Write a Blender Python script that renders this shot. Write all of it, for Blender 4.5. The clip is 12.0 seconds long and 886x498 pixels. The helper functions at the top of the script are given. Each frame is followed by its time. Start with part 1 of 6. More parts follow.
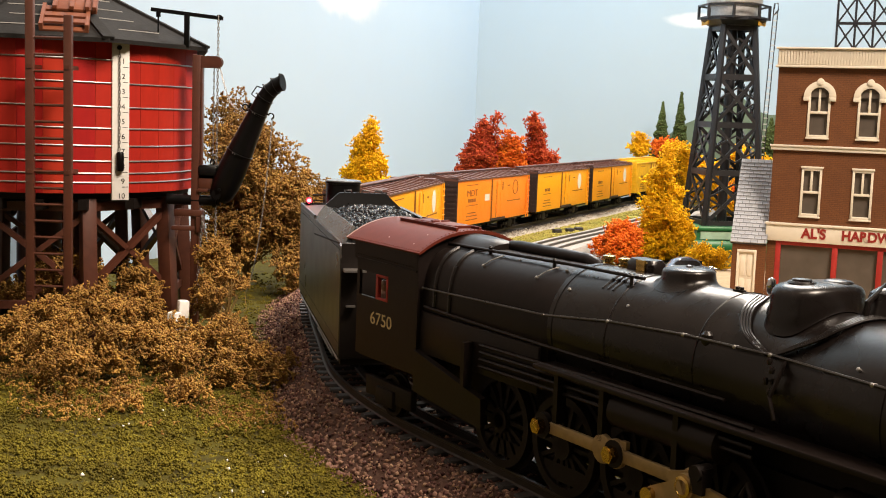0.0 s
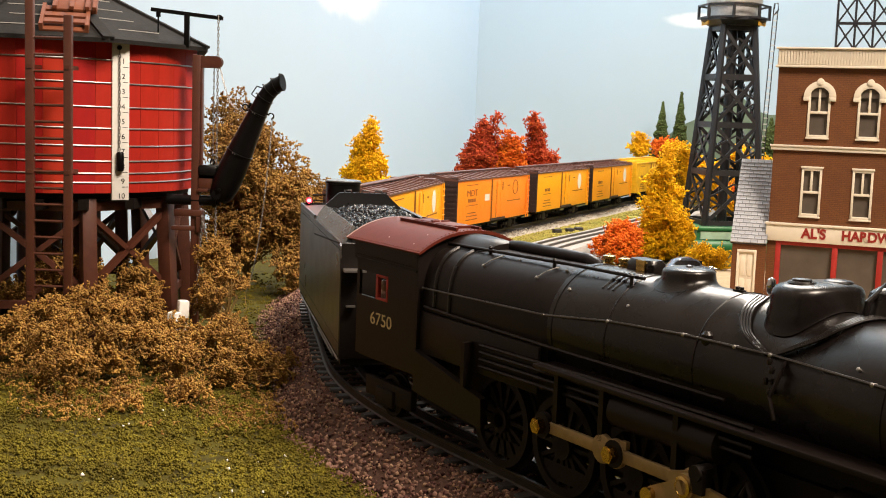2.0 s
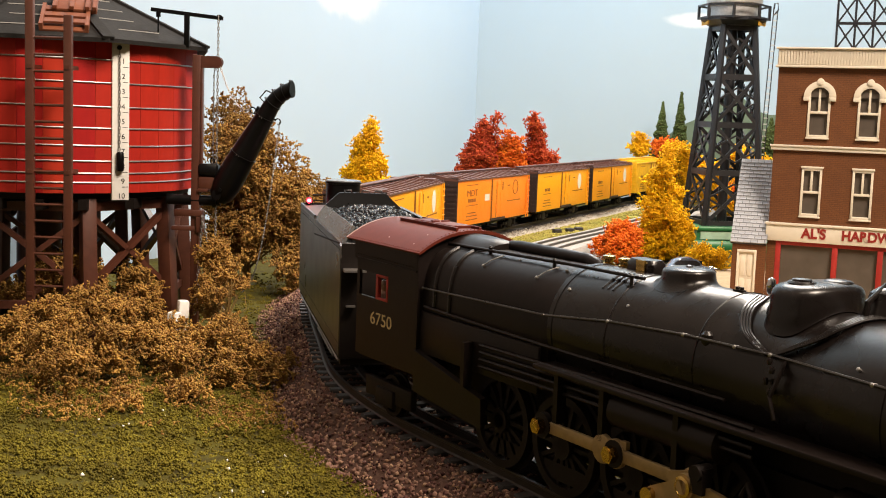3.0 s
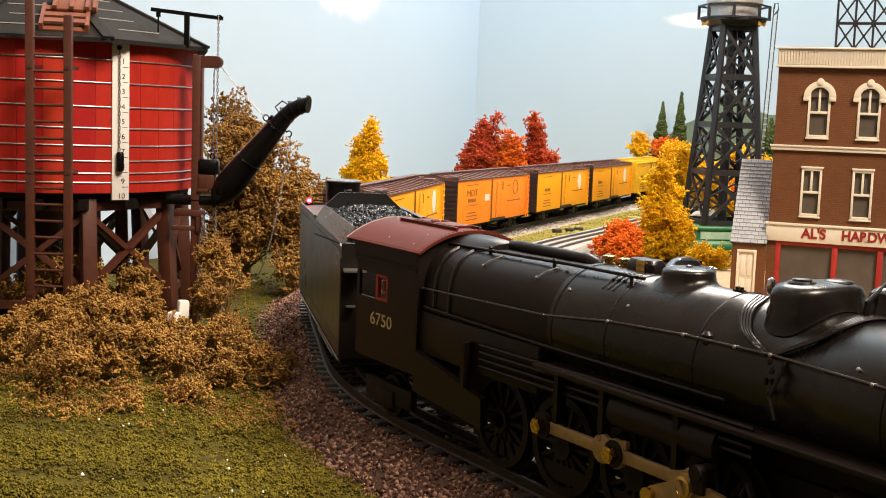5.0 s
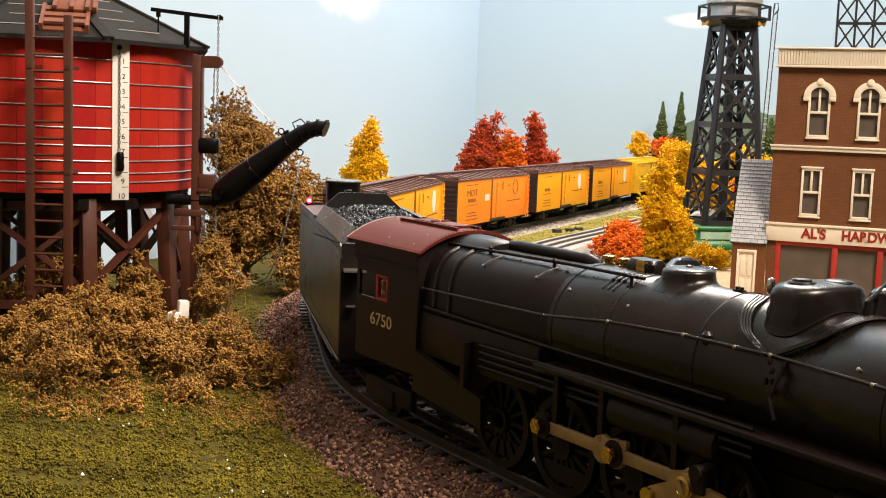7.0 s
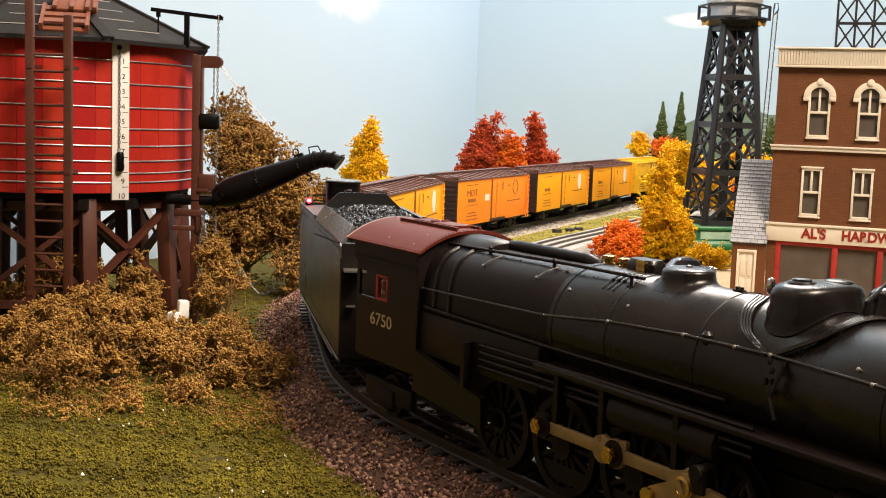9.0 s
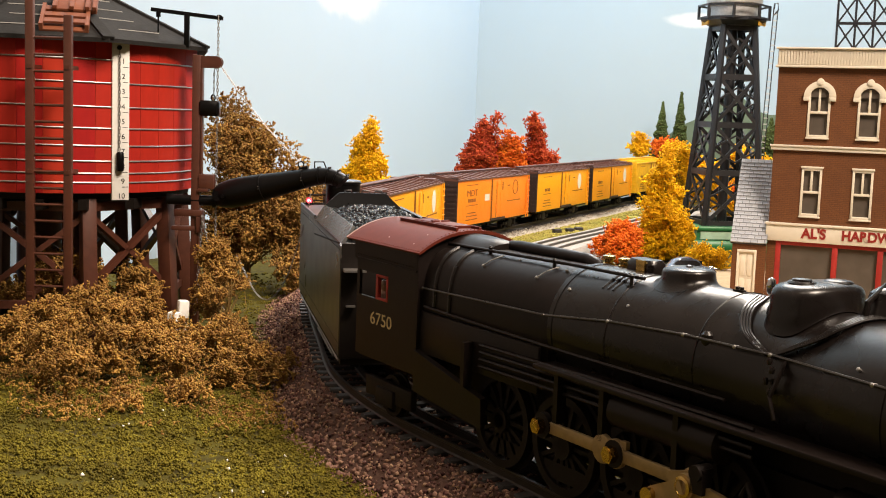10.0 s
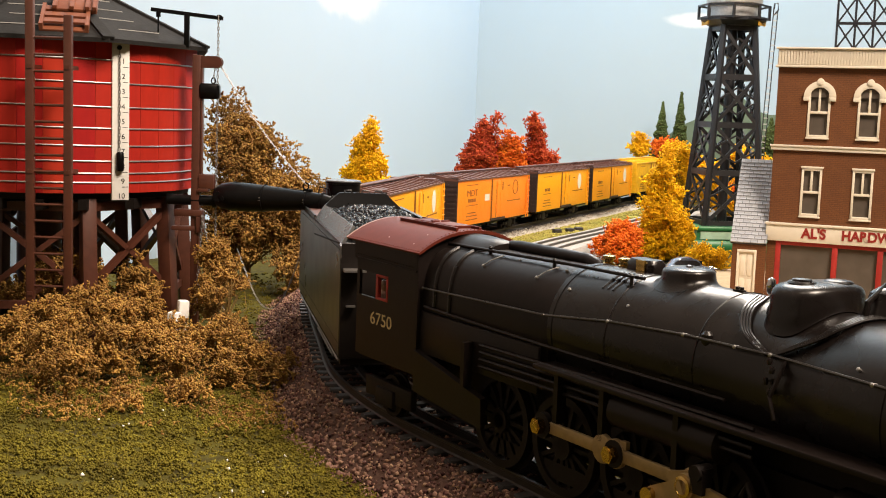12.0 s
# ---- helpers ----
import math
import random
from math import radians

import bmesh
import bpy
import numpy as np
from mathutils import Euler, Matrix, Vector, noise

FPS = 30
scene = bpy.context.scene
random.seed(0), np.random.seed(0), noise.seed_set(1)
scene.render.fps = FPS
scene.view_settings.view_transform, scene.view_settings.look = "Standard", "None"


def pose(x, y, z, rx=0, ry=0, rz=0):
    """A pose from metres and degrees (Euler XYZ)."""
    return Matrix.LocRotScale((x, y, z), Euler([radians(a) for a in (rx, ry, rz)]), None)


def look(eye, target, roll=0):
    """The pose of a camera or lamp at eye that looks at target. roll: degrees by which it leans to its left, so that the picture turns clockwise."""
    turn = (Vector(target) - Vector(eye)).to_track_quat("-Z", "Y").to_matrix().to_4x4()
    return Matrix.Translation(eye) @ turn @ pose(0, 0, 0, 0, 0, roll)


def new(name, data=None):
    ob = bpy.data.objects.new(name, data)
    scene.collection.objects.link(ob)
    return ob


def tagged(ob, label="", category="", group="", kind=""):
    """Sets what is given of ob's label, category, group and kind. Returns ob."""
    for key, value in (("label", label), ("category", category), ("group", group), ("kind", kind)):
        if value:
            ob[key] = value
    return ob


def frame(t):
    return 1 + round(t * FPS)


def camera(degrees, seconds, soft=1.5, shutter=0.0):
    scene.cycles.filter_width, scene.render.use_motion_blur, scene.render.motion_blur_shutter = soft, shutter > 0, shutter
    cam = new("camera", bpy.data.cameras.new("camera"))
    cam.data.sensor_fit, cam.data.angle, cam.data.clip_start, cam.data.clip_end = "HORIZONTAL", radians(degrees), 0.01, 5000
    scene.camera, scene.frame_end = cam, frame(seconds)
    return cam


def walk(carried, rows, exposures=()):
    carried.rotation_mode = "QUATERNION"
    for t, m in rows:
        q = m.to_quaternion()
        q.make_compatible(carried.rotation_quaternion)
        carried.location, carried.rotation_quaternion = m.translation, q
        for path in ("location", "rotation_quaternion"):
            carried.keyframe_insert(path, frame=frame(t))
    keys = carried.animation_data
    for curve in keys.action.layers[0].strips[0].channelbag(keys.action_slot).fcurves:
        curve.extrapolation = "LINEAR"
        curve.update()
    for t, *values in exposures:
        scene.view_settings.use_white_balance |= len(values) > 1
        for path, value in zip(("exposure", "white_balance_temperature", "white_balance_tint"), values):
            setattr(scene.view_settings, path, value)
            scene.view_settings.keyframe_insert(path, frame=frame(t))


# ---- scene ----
cam = camera(41.0, 12.0, soft=1.05)
EYE = look((0, 0, 0.155), (0, 0.99373, 0.155 - 0.11182), 2.06)
walk(cam, [(0.0, EYE), (12.0, EYE)], exposures=[(0.0, 0.0), (12.0, 0.0)])

# ---- light: a windowless layout room with ceiling lamps and an added fill ----
world = bpy.data.worlds.new("room_world")
scene.world = world
world.use_nodes = True
world.node_tree.nodes["Background"].inputs[0].default_value = (1.0, 0.86, 0.7, 1)
world.node_tree.nodes["Background"].inputs[1].default_value = 0.05
CM = 0.01


def lamp(name, x, y, z, tx, ty, tz, size, watts, colour):
    data = bpy.data.lights.new(name, "AREA")
    data.shape, data.size, data.size_y = "RECTANGLE", size[0] * CM, size[1] * CM
    data.energy, data.color = watts, colour
    ob = new(name, data)
    ob.matrix_world = look((x * CM, y * CM, z * CM), (tx * CM, ty * CM, tz * CM))
    return tagged(ob, "warm unseen lamp over the layout, for ceiling light or fill", "lamp")


lamp("overhead_lamp", 77, -4, 150, 0, 80, 0, (60, 60), 64.0, (1.0, 0.82, 0.66))
lamp("overhead_lamp", 44, 192, 152, 16, 156, 0, (80, 60), 55.0, (1.0, 0.90, 0.80))
# weak unseen fill above the camera, added to lift the near side
lamp("overhead_lamp", -12, -4, 150, -16, 60, 0, (36, 36), 3.6, (1.0, 0.82, 0.64))


# ---- materials ----
def mat(name, colour, rough=0.6, metal=0.0, second=None, scale=400.0, bump=0.15, island=0.0, objrand=0.0, spots=None, coat=0.0, grain=None, spec=0.5):
    """A procedural surface: two scales of noise between two colours, fine relief, and chance per piece."""
    m = bpy.data.materials.new(name)
    m.use_nodes = True
    nt = m.node_tree
    nd, lk = nt.nodes, nt.links
    b = nd["Principled BSDF"]
    b.inputs["Roughness"].default_value = rough
    b.inputs["Metallic"].default_value = metal
    b.inputs["Coat Weight"].default_value = coat
    b.inputs["Specular IOR Level"].default_value = spec
    tc = nd.new("ShaderNodeTexCoord")
    src = tc.outputs["Object"]
    if grain:
        mp = nd.new("ShaderNodeMapping")
        mp.inputs["Scale"].default_value = grain
        lk.new(src, mp.inputs["Vector"])
        src = mp.outputs["Vector"]
    n1 = nd.new("ShaderNodeTexNoise")
    n1.inputs["Scale"].default_value = scale
    n1.inputs["Detail"].default_value = 6
    n2 = nd.new("ShaderNodeTexNoise")
    n2.inputs["Scale"].default_value = scale * 0.13
    n2.inputs["Detail"].default_value = 3
    lk.new(src, n1.inputs["Vector"])
    lk.new(src, n2.inputs["Vector"])
    second = second or tuple(c * 0.72 for c in colour)
    add = nd.new("ShaderNodeMath")
    add.operation = "ADD"
    lk.new(n1.outputs["Fac"], add.inputs[0])
    lk.new(n2.outputs["Fac"], add.inputs[1])
    rmp = nd.new("ShaderNodeMapRange")
    rmp.inputs["From Min"].default_value, rmp.inputs["From Max"].default_value = 0.75, 1.25
    lk.new(add.outputs[0], rmp.inputs["Value"])
    mix = nd.new("ShaderNodeMix")
    mix.data_type = "RGBA"
    mix.inputs["A"].default_value = (*second, 1)
    mix.inputs["B"].default_value = (*colour, 1)
    lk.new(rmp.outputs["Result"], mix.inputs["Factor"])
    col = mix.outputs["Result"]
    for amount, kind in ((island, "geo"), (objrand, "obj")):
        if amount:
            if kind == "geo":
                rnd = nd.new("ShaderNodeNewGeometry").outputs["Random Per Island"]
            else:
                rnd = nd.new("ShaderNodeObjectInfo").outputs["Random"]
            r2 = nd.new("ShaderNodeMapRange")
            r2.inputs["To Min"].default_value, r2.inputs["To Max"].default_value = 1 - amount, 1 + amount
            lk.new(rnd, r2.inputs["Value"])
            hsv = nd.new("ShaderNodeHueSaturation")
            lk.new(r2.outputs["Result"], hsv.inputs["Value"])
            r3 = nd.new("ShaderNodeMapRange")
            r3.inputs["To Min"].default_value, r3.inputs["To Max"].default_value = 0.5 - amount * 0.04, 0.5 + amount * 0.04
            lk.new(rnd, r3.inputs["Value"])
            lk.new(r3.outputs["Result"], hsv.inputs["Hue"])
            lk.new(col, hsv.inputs["Color"])
            col = hsv.outputs["Color"]
    if spots:
        sc, size, tone = spots
        vo = nd.new("ShaderNodeTexVoronoi")
        vo.inputs["Scale"].default_value = sc
        lk.new(src, vo.inputs["Vector"])
        ls = nd.new("ShaderNodeMath")
        ls.operation = "LESS_THAN"
        ls.inputs[1].default_value = size
        lk.new(vo.outputs["Distance"], ls.inputs[0])
        mx = nd.new("ShaderNodeMix")
        mx.data_type = "RGBA"
        mx.inputs["B"].default_value = (*tone, 1)
        lk.new(ls.outputs[0], mx.inputs["Factor"])
        lk.new(col, mx.inputs["A"])
        col = mx.outputs["Result"]
    lk.new(col, b.inputs["Base Color"])
    rr = nd.new("ShaderNodeMapRange")
    rr.inputs["To Min"].default_value, rr.inputs["To Max"].default_value = max(0.03, rough - 0.08), min(1, rough + 0.08)
    lk.new(n2.outputs["Fac"], rr.inputs["Value"])
    lk.new(rr.outputs["Result"], b.inputs["Roughness"])
    if bump:
        bp = nd.new("ShaderNodeBump")
        bp.inputs["Strength"].default_value = bump
        bp.inputs["Distance"].default_value = 0.0006
        lk.new(n1.outputs["Fac"], bp.inputs["Height"])
        lk.new(bp.outputs["Normal"], b.inputs["Normal"])
    return m


def glow(name, colour, strength):
    m = bpy.data.materials.new(name)
    m.use_nodes = True
    b = m.node_tree.nodes["Principled BSDF"]
    b.inputs["Base Color"].default_value = (*colour, 1)
    b.inputs["Emission Color"].default_value = (*colour, 1)
    b.inputs["Emission Strength"].default_value = strength
    return m


RED = mat("tank_red_paint", (0.42, 0.022, 0.010), 0.62, second=(0.32, 0.016, 0.008), scale=160, bump=0.12, objrand=0.10, grain=(1, 1, 0.3), spec=0.22)
RUST = mat("oxide_brown_plastic", (0.085, 0.026, 0.014), 0.45, scale=250, bump=0.1)
HATCHWOOD = mat("light_brown_plank_plastic", (0.22, 0.075, 0.036), 0.5, second=(0.16, 0.052, 0.026), scale=150, bump=0.15, spec=0.25)
ROOFING = mat("dark_grey_roofing", (0.020, 0.0185, 0.0175), 0.85, second=(0.011, 0.010, 0.0095), scale=350, bump=0.4, spec=0.15)
SEAM = mat("pale_roof_seam", (0.45, 0.44, 0.42), 0.7)
STEEL = mat("bright_steel_wire", (0.42, 0.40, 0.38), 0.42, 0.9, scale=300, bump=0.02)
CHAIN = mat("dull_steel_chain", (0.38, 0.365, 0.35), 0.38, 0.8, scale=300, bump=0.02)
BLACK = mat("satin_black_plastic", (0.0045, 0.0043, 0.0045), 0.3, scale=300, bump=0.06, spec=0.15)
ENGINE = mat("engine_black_paint", (0.0115, 0.0080, 0.0070), 0.36, second=(0.0080, 0.0054, 0.0046), scale=350, bump=0.05, spec=0.16)
SMOKEBOX = mat("graphite_paint", (0.0085, 0.0062, 0.0054), 0.28, scale=600, bump=0.08, spec=0.34)
TENDER = mat("tender_grey_black_paint", (0.016, 0.016, 0.0165), 0.3, scale=350, bump=0.05)
CABROOF = mat("tuscan_red_roof", (0.118, 0.022, 0.012), 0.48, second=(0.090, 0.016, 0.009), scale=200, bump=0.08, spots=(150, 0.06, (0.6, 0.48, 0.42)), spec=0.16)
# base grey lightened to help carry the wall's reflection on the slope plates
PLATE = mat("slope_sheen_grey", (0.15, 0.15, 0.15), 0.26, scale=300, bump=0.05, spec=0.7)
ROD = mat("weathered_brass_rod", (0.38, 0.265, 0.13), 0.42, 0.55, scale=300, bump=0.06)
GUNMETAL = mat("dark_gunmetal", (0.10, 0.095, 0.09), 0.3, 0.9, bump=0.0)
GOLD = mat("polished_brass", (0.75, 0.5, 0.16), 0.2, 1.0, bump=0.0)
CREAM = mat("cream_lettering", (0.62, 0.49, 0.24), 0.6, bump=0)
REDPAINT = mat("red_window_paint", (0.33, 0.025, 0.016), 0.5)
COAL = mat("black_coal", (0.006, 0.006, 0.0062), 0.24, scale=900, bump=0.3, island=0.5, spec=0.35)
YELLOW = mat("reefer_yellow_paint", (0.93, 0.42, 0.010), 0.42, second=(0.89, 0.39, 0.008), scale=150, bump=0.04)
ORANGE = mat("reefer_orange_paint", (0.95, 0.285, 0.016), 0.42, second=(0.92, 0.27, 0.014), scale=150, bump=0.04)
LEMON = mat("reefer_lemon_paint", (0.85, 0.47, 0.015), 0.42, scale=150, bump=0.04)
CARROOF = mat("brown_car_roof", (0.13, 0.055, 0.040), 0.42, scale=250, bump=0.1)
CAREND = mat("car_end_brown", (0.045, 0.022, 0.018), 0.6, scale=250, bump=0.1)
UNDER = mat("underframe_black", (0.012, 0.0088, 0.0075), 0.55, scale=300, spec=0.15)
WHITE = mat("white_enamel", (0.8, 0.79, 0.75), 0.5, scale=200, second=(0.72, 0.71, 0.68), bump=0.03)
INK = mat("dark_lettering", (0.24, 0.085, 0.018), 0.6, bump=0)
RAIL = mat("railhead_steel", (0.055, 0.045, 0.040), 0.5, 0.7, scale=300)
DUSTYRAIL = mat("dusty_grey_rail", (0.13, 0.118, 0.105), 0.6, 0.3, scale=300)
TIE = mat("black_tie_plastic", (0.022, 0.018, 0.016), 0.7, scale=500, bump=0.3, objrand=0.3)
PALETIE = mat("grey_tie_wood", (0.24, 0.21, 0.18), 0.8, scale=500, bump=0.3, objrand=0.3)
BALLAST = mat("brown_ballast", (0.29, 0.160, 0.122), 0.85, second=(0.13, 0.068, 0.052), scale=700, bump=0.3, island=0.8, spec=0.1)
BALLASTBED = mat("brown_ballast_bed", (0.10, 0.056, 0.042), 0.9, scale=500, bump=0.8, spec=0.1)
PALEBALLAST = mat("pale_grey_ballast", (0.40, 0.35, 0.29), 0.85, second=(0.26, 0.23, 0.19), scale=700, bump=0.4, island=0.3)
GROUND = mat("turf_ground", (0.075, 0.066, 0.009), 0.95, second=(0.034, 0.026, 0.006), scale=250, bump=1.0, spec=0.1)
TURF = mat("green_ground_foam", (0.185, 0.150, 0.018), 0.9, second=(0.082, 0.066, 0.010), scale=130, bump=0.3, island=0.18, spec=0.1)
OLIVE = mat("olive_brown_foliage", (0.46, 0.256, 0.066), 0.8, second=(0.19, 0.102, 0.030), scale=90, bump=0.2, island=0.3, spec=0.1)
OLIVEFAR = mat("dark_olive_foliage", (0.43, 0.240, 0.064), 0.85, second=(0.22, 0.122, 0.036), scale=70, bump=0.2, island=0.3, spec=0.1)
LEAFYELLOW = mat("golden_yellow_foliage", (0.90, 0.56, 0.012), 0.8, second=(0.76, 0.39, 0.010), scale=90, bump=0.1, island=0.2, spec=0.1)
LEAFORANGE = mat("orange_foliage", (0.82, 0.20, 0.018), 0.8, second=(0.64, 0.12, 0.015), scale=90, bump=0.1, island=0.2, spec=0.1)
LEAFRED = mat("brick_red_foliage", (0.58, 0.098, 0.028), 0.8, second=(0.43, 0.062, 0.024), scale=90, bump=0.1, island=0.2, spec=0.1)
PINE = mat("dark_green_needles", (0.070, 0.095, 0.032), 0.85, scale=200, bump=0.2, island=0.4, spec=0.1)
BARK = mat("brown_twig", (0.28, 0.17, 0.05), 0.85, scale=500, bump=0.4)
IVORY = mat("ivory_trim_plastic", (0.74, 0.67, 0.55), 0.5, second=(0.68, 0.61, 0.49), scale=150, bump=0.04)
PANE = mat("dark_window_sheet", (0.12, 0.098, 0.080), 0.22, scale=60, bump=0.02)
SIGNRED = mat("sign_red_letters", (0.30, 0.02, 0.012), 0.55, bump=0)
SLATE = mat("grey_slate_shingle", (0.36, 0.37, 0.39), 0.7, second=(0.29, 0.30, 0.33), scale=200, bump=0.15, objrand=0.12)
SLATEGAP = mat("dark_shingle_gap", (0.035, 0.035, 0.04), 0.8)
TOWERBLACK = mat("tower_charcoal_plastic", (0.020, 0.021, 0.026), 0.4, scale=200, bump=0.04)
TOWERGREY = mat("tower_silver_roof", (0.55, 0.55, 0.55), 0.4, 0.3)
TOWERYELLOW = mat("tower_yellow_panel", (0.75, 0.42, 0.04), 0.5)
GREEN = mat("green_base_plastic", (0.035, 0.21, 0.075), 0.4, scale=150, bump=0.04)
GREENPALE = mat("pale_green_panel", (0.42, 0.62, 0.47), 0.5, scale=150, bump=0.04)
SAND = mat("tan_sand_ground", (0.55, 0.40, 0.23), 0.9, scale=400, bump=0.3)
ROADGREY = mat("grey_road", (0.33, 0.31, 0.28), 0.85, scale=400, bump=0.3)
AUTO = mat("blue_grey_car_paint", (0.16, 0.20, 0.26), 0.25, 0.3, scale=100, bump=0.02, coat=0.5)
AUTOGLASS = mat("dark_car_glass", (0.03, 0.035, 0.04), 0.08, bump=0)
CHROME = mat("chrome", (0.8, 0.8, 0.8), 0.12, 1.0, bump=0)
FIGURE = mat("figure_skin_plastic", (0.5, 0.32, 0.24), 0.6, bump=0)
MARKER = glow("red_marker_glow", (1.0, 0.03, 0.05), 5.0)
MARKERCORE = glow("pink_marker_core", (1.0, 0.55, 0.6), 6.0)
STRAW = mat("straw_turf", (0.34, 0.285, 0.075), 0.9, second=(0.20, 0.19, 0.045), scale=100, bump=0.4, island=0.3, spec=0.1)
CEIL = mat("ceiling_panels", (0.45, 0.435, 0.405), 0.9, scale=20, bump=0.1)


# ---- mesh building, in centimetres ----
class Geo:
    def __init__(self):
        self.v, self.f, self.smooth = [], [], 0.0

    def add(self, verts, faces, m=None):
        k = len(self.v)
        if m is not None:
            verts = [tuple(m @ Vector(p)) for p in verts]
        self.v.extend(tuple(p) for p in verts)
        self.f.extend(tuple(i + k for i in f) for f in faces)
        return self

    def box(self, x0, x1, y0, y1, z0, z1, m=None, e=0.0):
        """A box with chamfered upright edges and top of size e."""
        if e <= 0:
            v = [(x, y, z) for z in (z0, z1) for x, y in ((x0, y0), (x1, y0), (x1, y1), (x0, y1))]
            return self.add(v, [(3, 2, 1, 0), (4, 5, 6, 7), (0, 1, 5, 4), (1, 2, 6, 5), (2, 3, 7, 6), (3, 0, 4, 7)], m)
        ring = lambda d, z: [(x0 + d + e, y0 + d, z), (x1 - d - e, y0 + d, z), (x1 - d, y0 + d + e, z), (x1 - d, y1 - d - e, z),
                             (x1 - d - e, y1 - d, z), (x0 + d + e, y1 - d, z), (x0 + d, y1 - d - e, z), (x0 + d, y0 + d + e, z)]
        return self.loft([ring(e * 0.6, z0), ring(0, z0 + e), ring(0, z1 - e), ring(e * 0.6, z1)], m)

    def loft(self, rings, m=None, caps=True, closed=True):
        n = len(rings[0])
        v = [p for r in rings for p in r]
        f = []
        for i in range(len(rings) - 1):
            for j in range(n if closed else n - 1):
                a, b = i * n + j, i * n + (j + 1) % n
                f.append((a, b, b + n, a + n))
        if caps:
            f.append(tuple(reversed(range(n))))
            f.append(tuple(range((len(rings) - 1) * n, len(rings) * n)))
        return self.add(v, f, m)

    def cyl(self, p0, p1, r0, r1=None, n=12, m=None, caps=True):
        p0, p1 = Vector(p0), Vector(p1)
        r1 = r0 if r1 is None else r1
        q = (p1 - p0).to_track_quat("Z", "Y")
        rings = []
        for p, r in ((p0, r0), (p1, r1)):
            rings.append([tuple(p + q @ Vector((r * math.cos(2 * math.pi * i / n), r * math.sin(2 * math.pi * i / n), 0))) for i in range(n)])
        return self.loft(rings, m, caps)

    def lathe(self, prof, n=24, m=None):
        """Turned round local z; prof: (radius, height) rows from below."""
        rings = [[(r * math.cos(2 * math.pi * i / n), r * math.sin(2 * math.pi * i / n), z) for i in range(n)] for r, z in prof]
        return self.loft(rings, m)

    def hoop(self, prof, n=24, m=None):
        """A closed outline (radius, height) turned round local z, open in the middle."""
        rings = [[(r * math.cos(2 * math.pi * i / n), r * math.sin(2 * math.pi * i / n), z) for i in range(n)] for r, z in prof]
        return self.loft(rings + rings[:1], m, caps=False)

    def tube(self, pts, r, n=6, m=None):
        pts = [Vector(p) for p in pts]
        rings = []
        for i, p in enumerate(pts):
            d = pts[min(i + 1, len(pts) - 1)] - pts[max(i - 1, 0)]
            q = d.to_track_quat("Z", "Y")
            rr = r[i] if isinstance(r, (list, tuple)) else r
            rings.append([tuple(p + q @ Vector((rr * math.cos(2 * math.pi * k / n), rr * math.sin(2 * math.pi * k / n), 0))) for k in range(n)])
        return self.loft(rings, m)

    def prism(self, poly, h0, h1, m=None):
        """A flat outline in local x, y drawn out along z."""
        return self.loft([[(x, y, h0) for x, y in poly], [(x, y, h1) for x, y in poly]], m)

    def beam(self, p0, p1, w, h=None, m=None):
        p0, p1 = Vector(p0), Vector(p1)
        h = h or w
        q = (p1 - p0).to_track_quat("Z", "Y")
        rings = [[tuple(p + q @ Vector((sx * w / 2, sy * h / 2, 0))) for sx, sy in ((-1, -1), (1, -1), (1, 1), (-1, 1))] for p in (p0, p1)]
        return self.loft(rings, m)

    def mesh(self, name, material, bevel=0.0, angle=40):
        me = bpy.data.meshes.new(name)
        me.from_pydata([(x * CM, y * CM, z * CM) for x, y, z in self.v], [], self.f)
        bm = bmesh.new()
        bm.from_mesh(me)
        bmesh.ops.recalc_face_normals(bm, faces=bm.faces)
        if bevel:
            edges = [e for e in bm.edges if len(e.link_faces) == 2 and e.calc_face_angle(0) > 0.6]
            bmesh.ops.bevel(bm, geom=edges, offset=bevel * CM, segments=2, affect="EDGES", profile=0.5)
        bm.to_mesh(me)
        bm.free()
        if angle:
            me.polygons.foreach_set("use_smooth", [True] * len(me.polygons))
            me.set_sharp_from_angle(angle=radians(angle))
        me.materials.append(material)
        return me


def at(x, y, z, rz=0.0, rx=0.0, ry=0.0):
    return pose(x * CM, y * CM, z * CM, rx, ry, rz)


def thing(name, m, label, category, group="", kind=""):
    ob = new(name)
    ob.empty_display_size = 0.01
    ob.matrix_basis = m
    return tagged(ob, label, category, group, kind)


def part(name, geo, material, parent, label="", bevel=0.0, angle=40, m=None):
    me = geo if isinstance(geo, bpy.types.Mesh) else geo.mesh(name, material, bevel, angle)
    ob = new(name, me)
    ob.parent = parent
    if m is not None:
        ob.matrix_basis = m
    return tagged(ob, label)


def solid(name, geo, material, label, category, m=None, bevel=0.0, angle=40, kind="", group=""):
    ob = new(name, geo.mesh(name, material, bevel, angle))
    if m is not None:
        ob.matrix_basis = m
    return tagged(ob, label, category, group, kind)


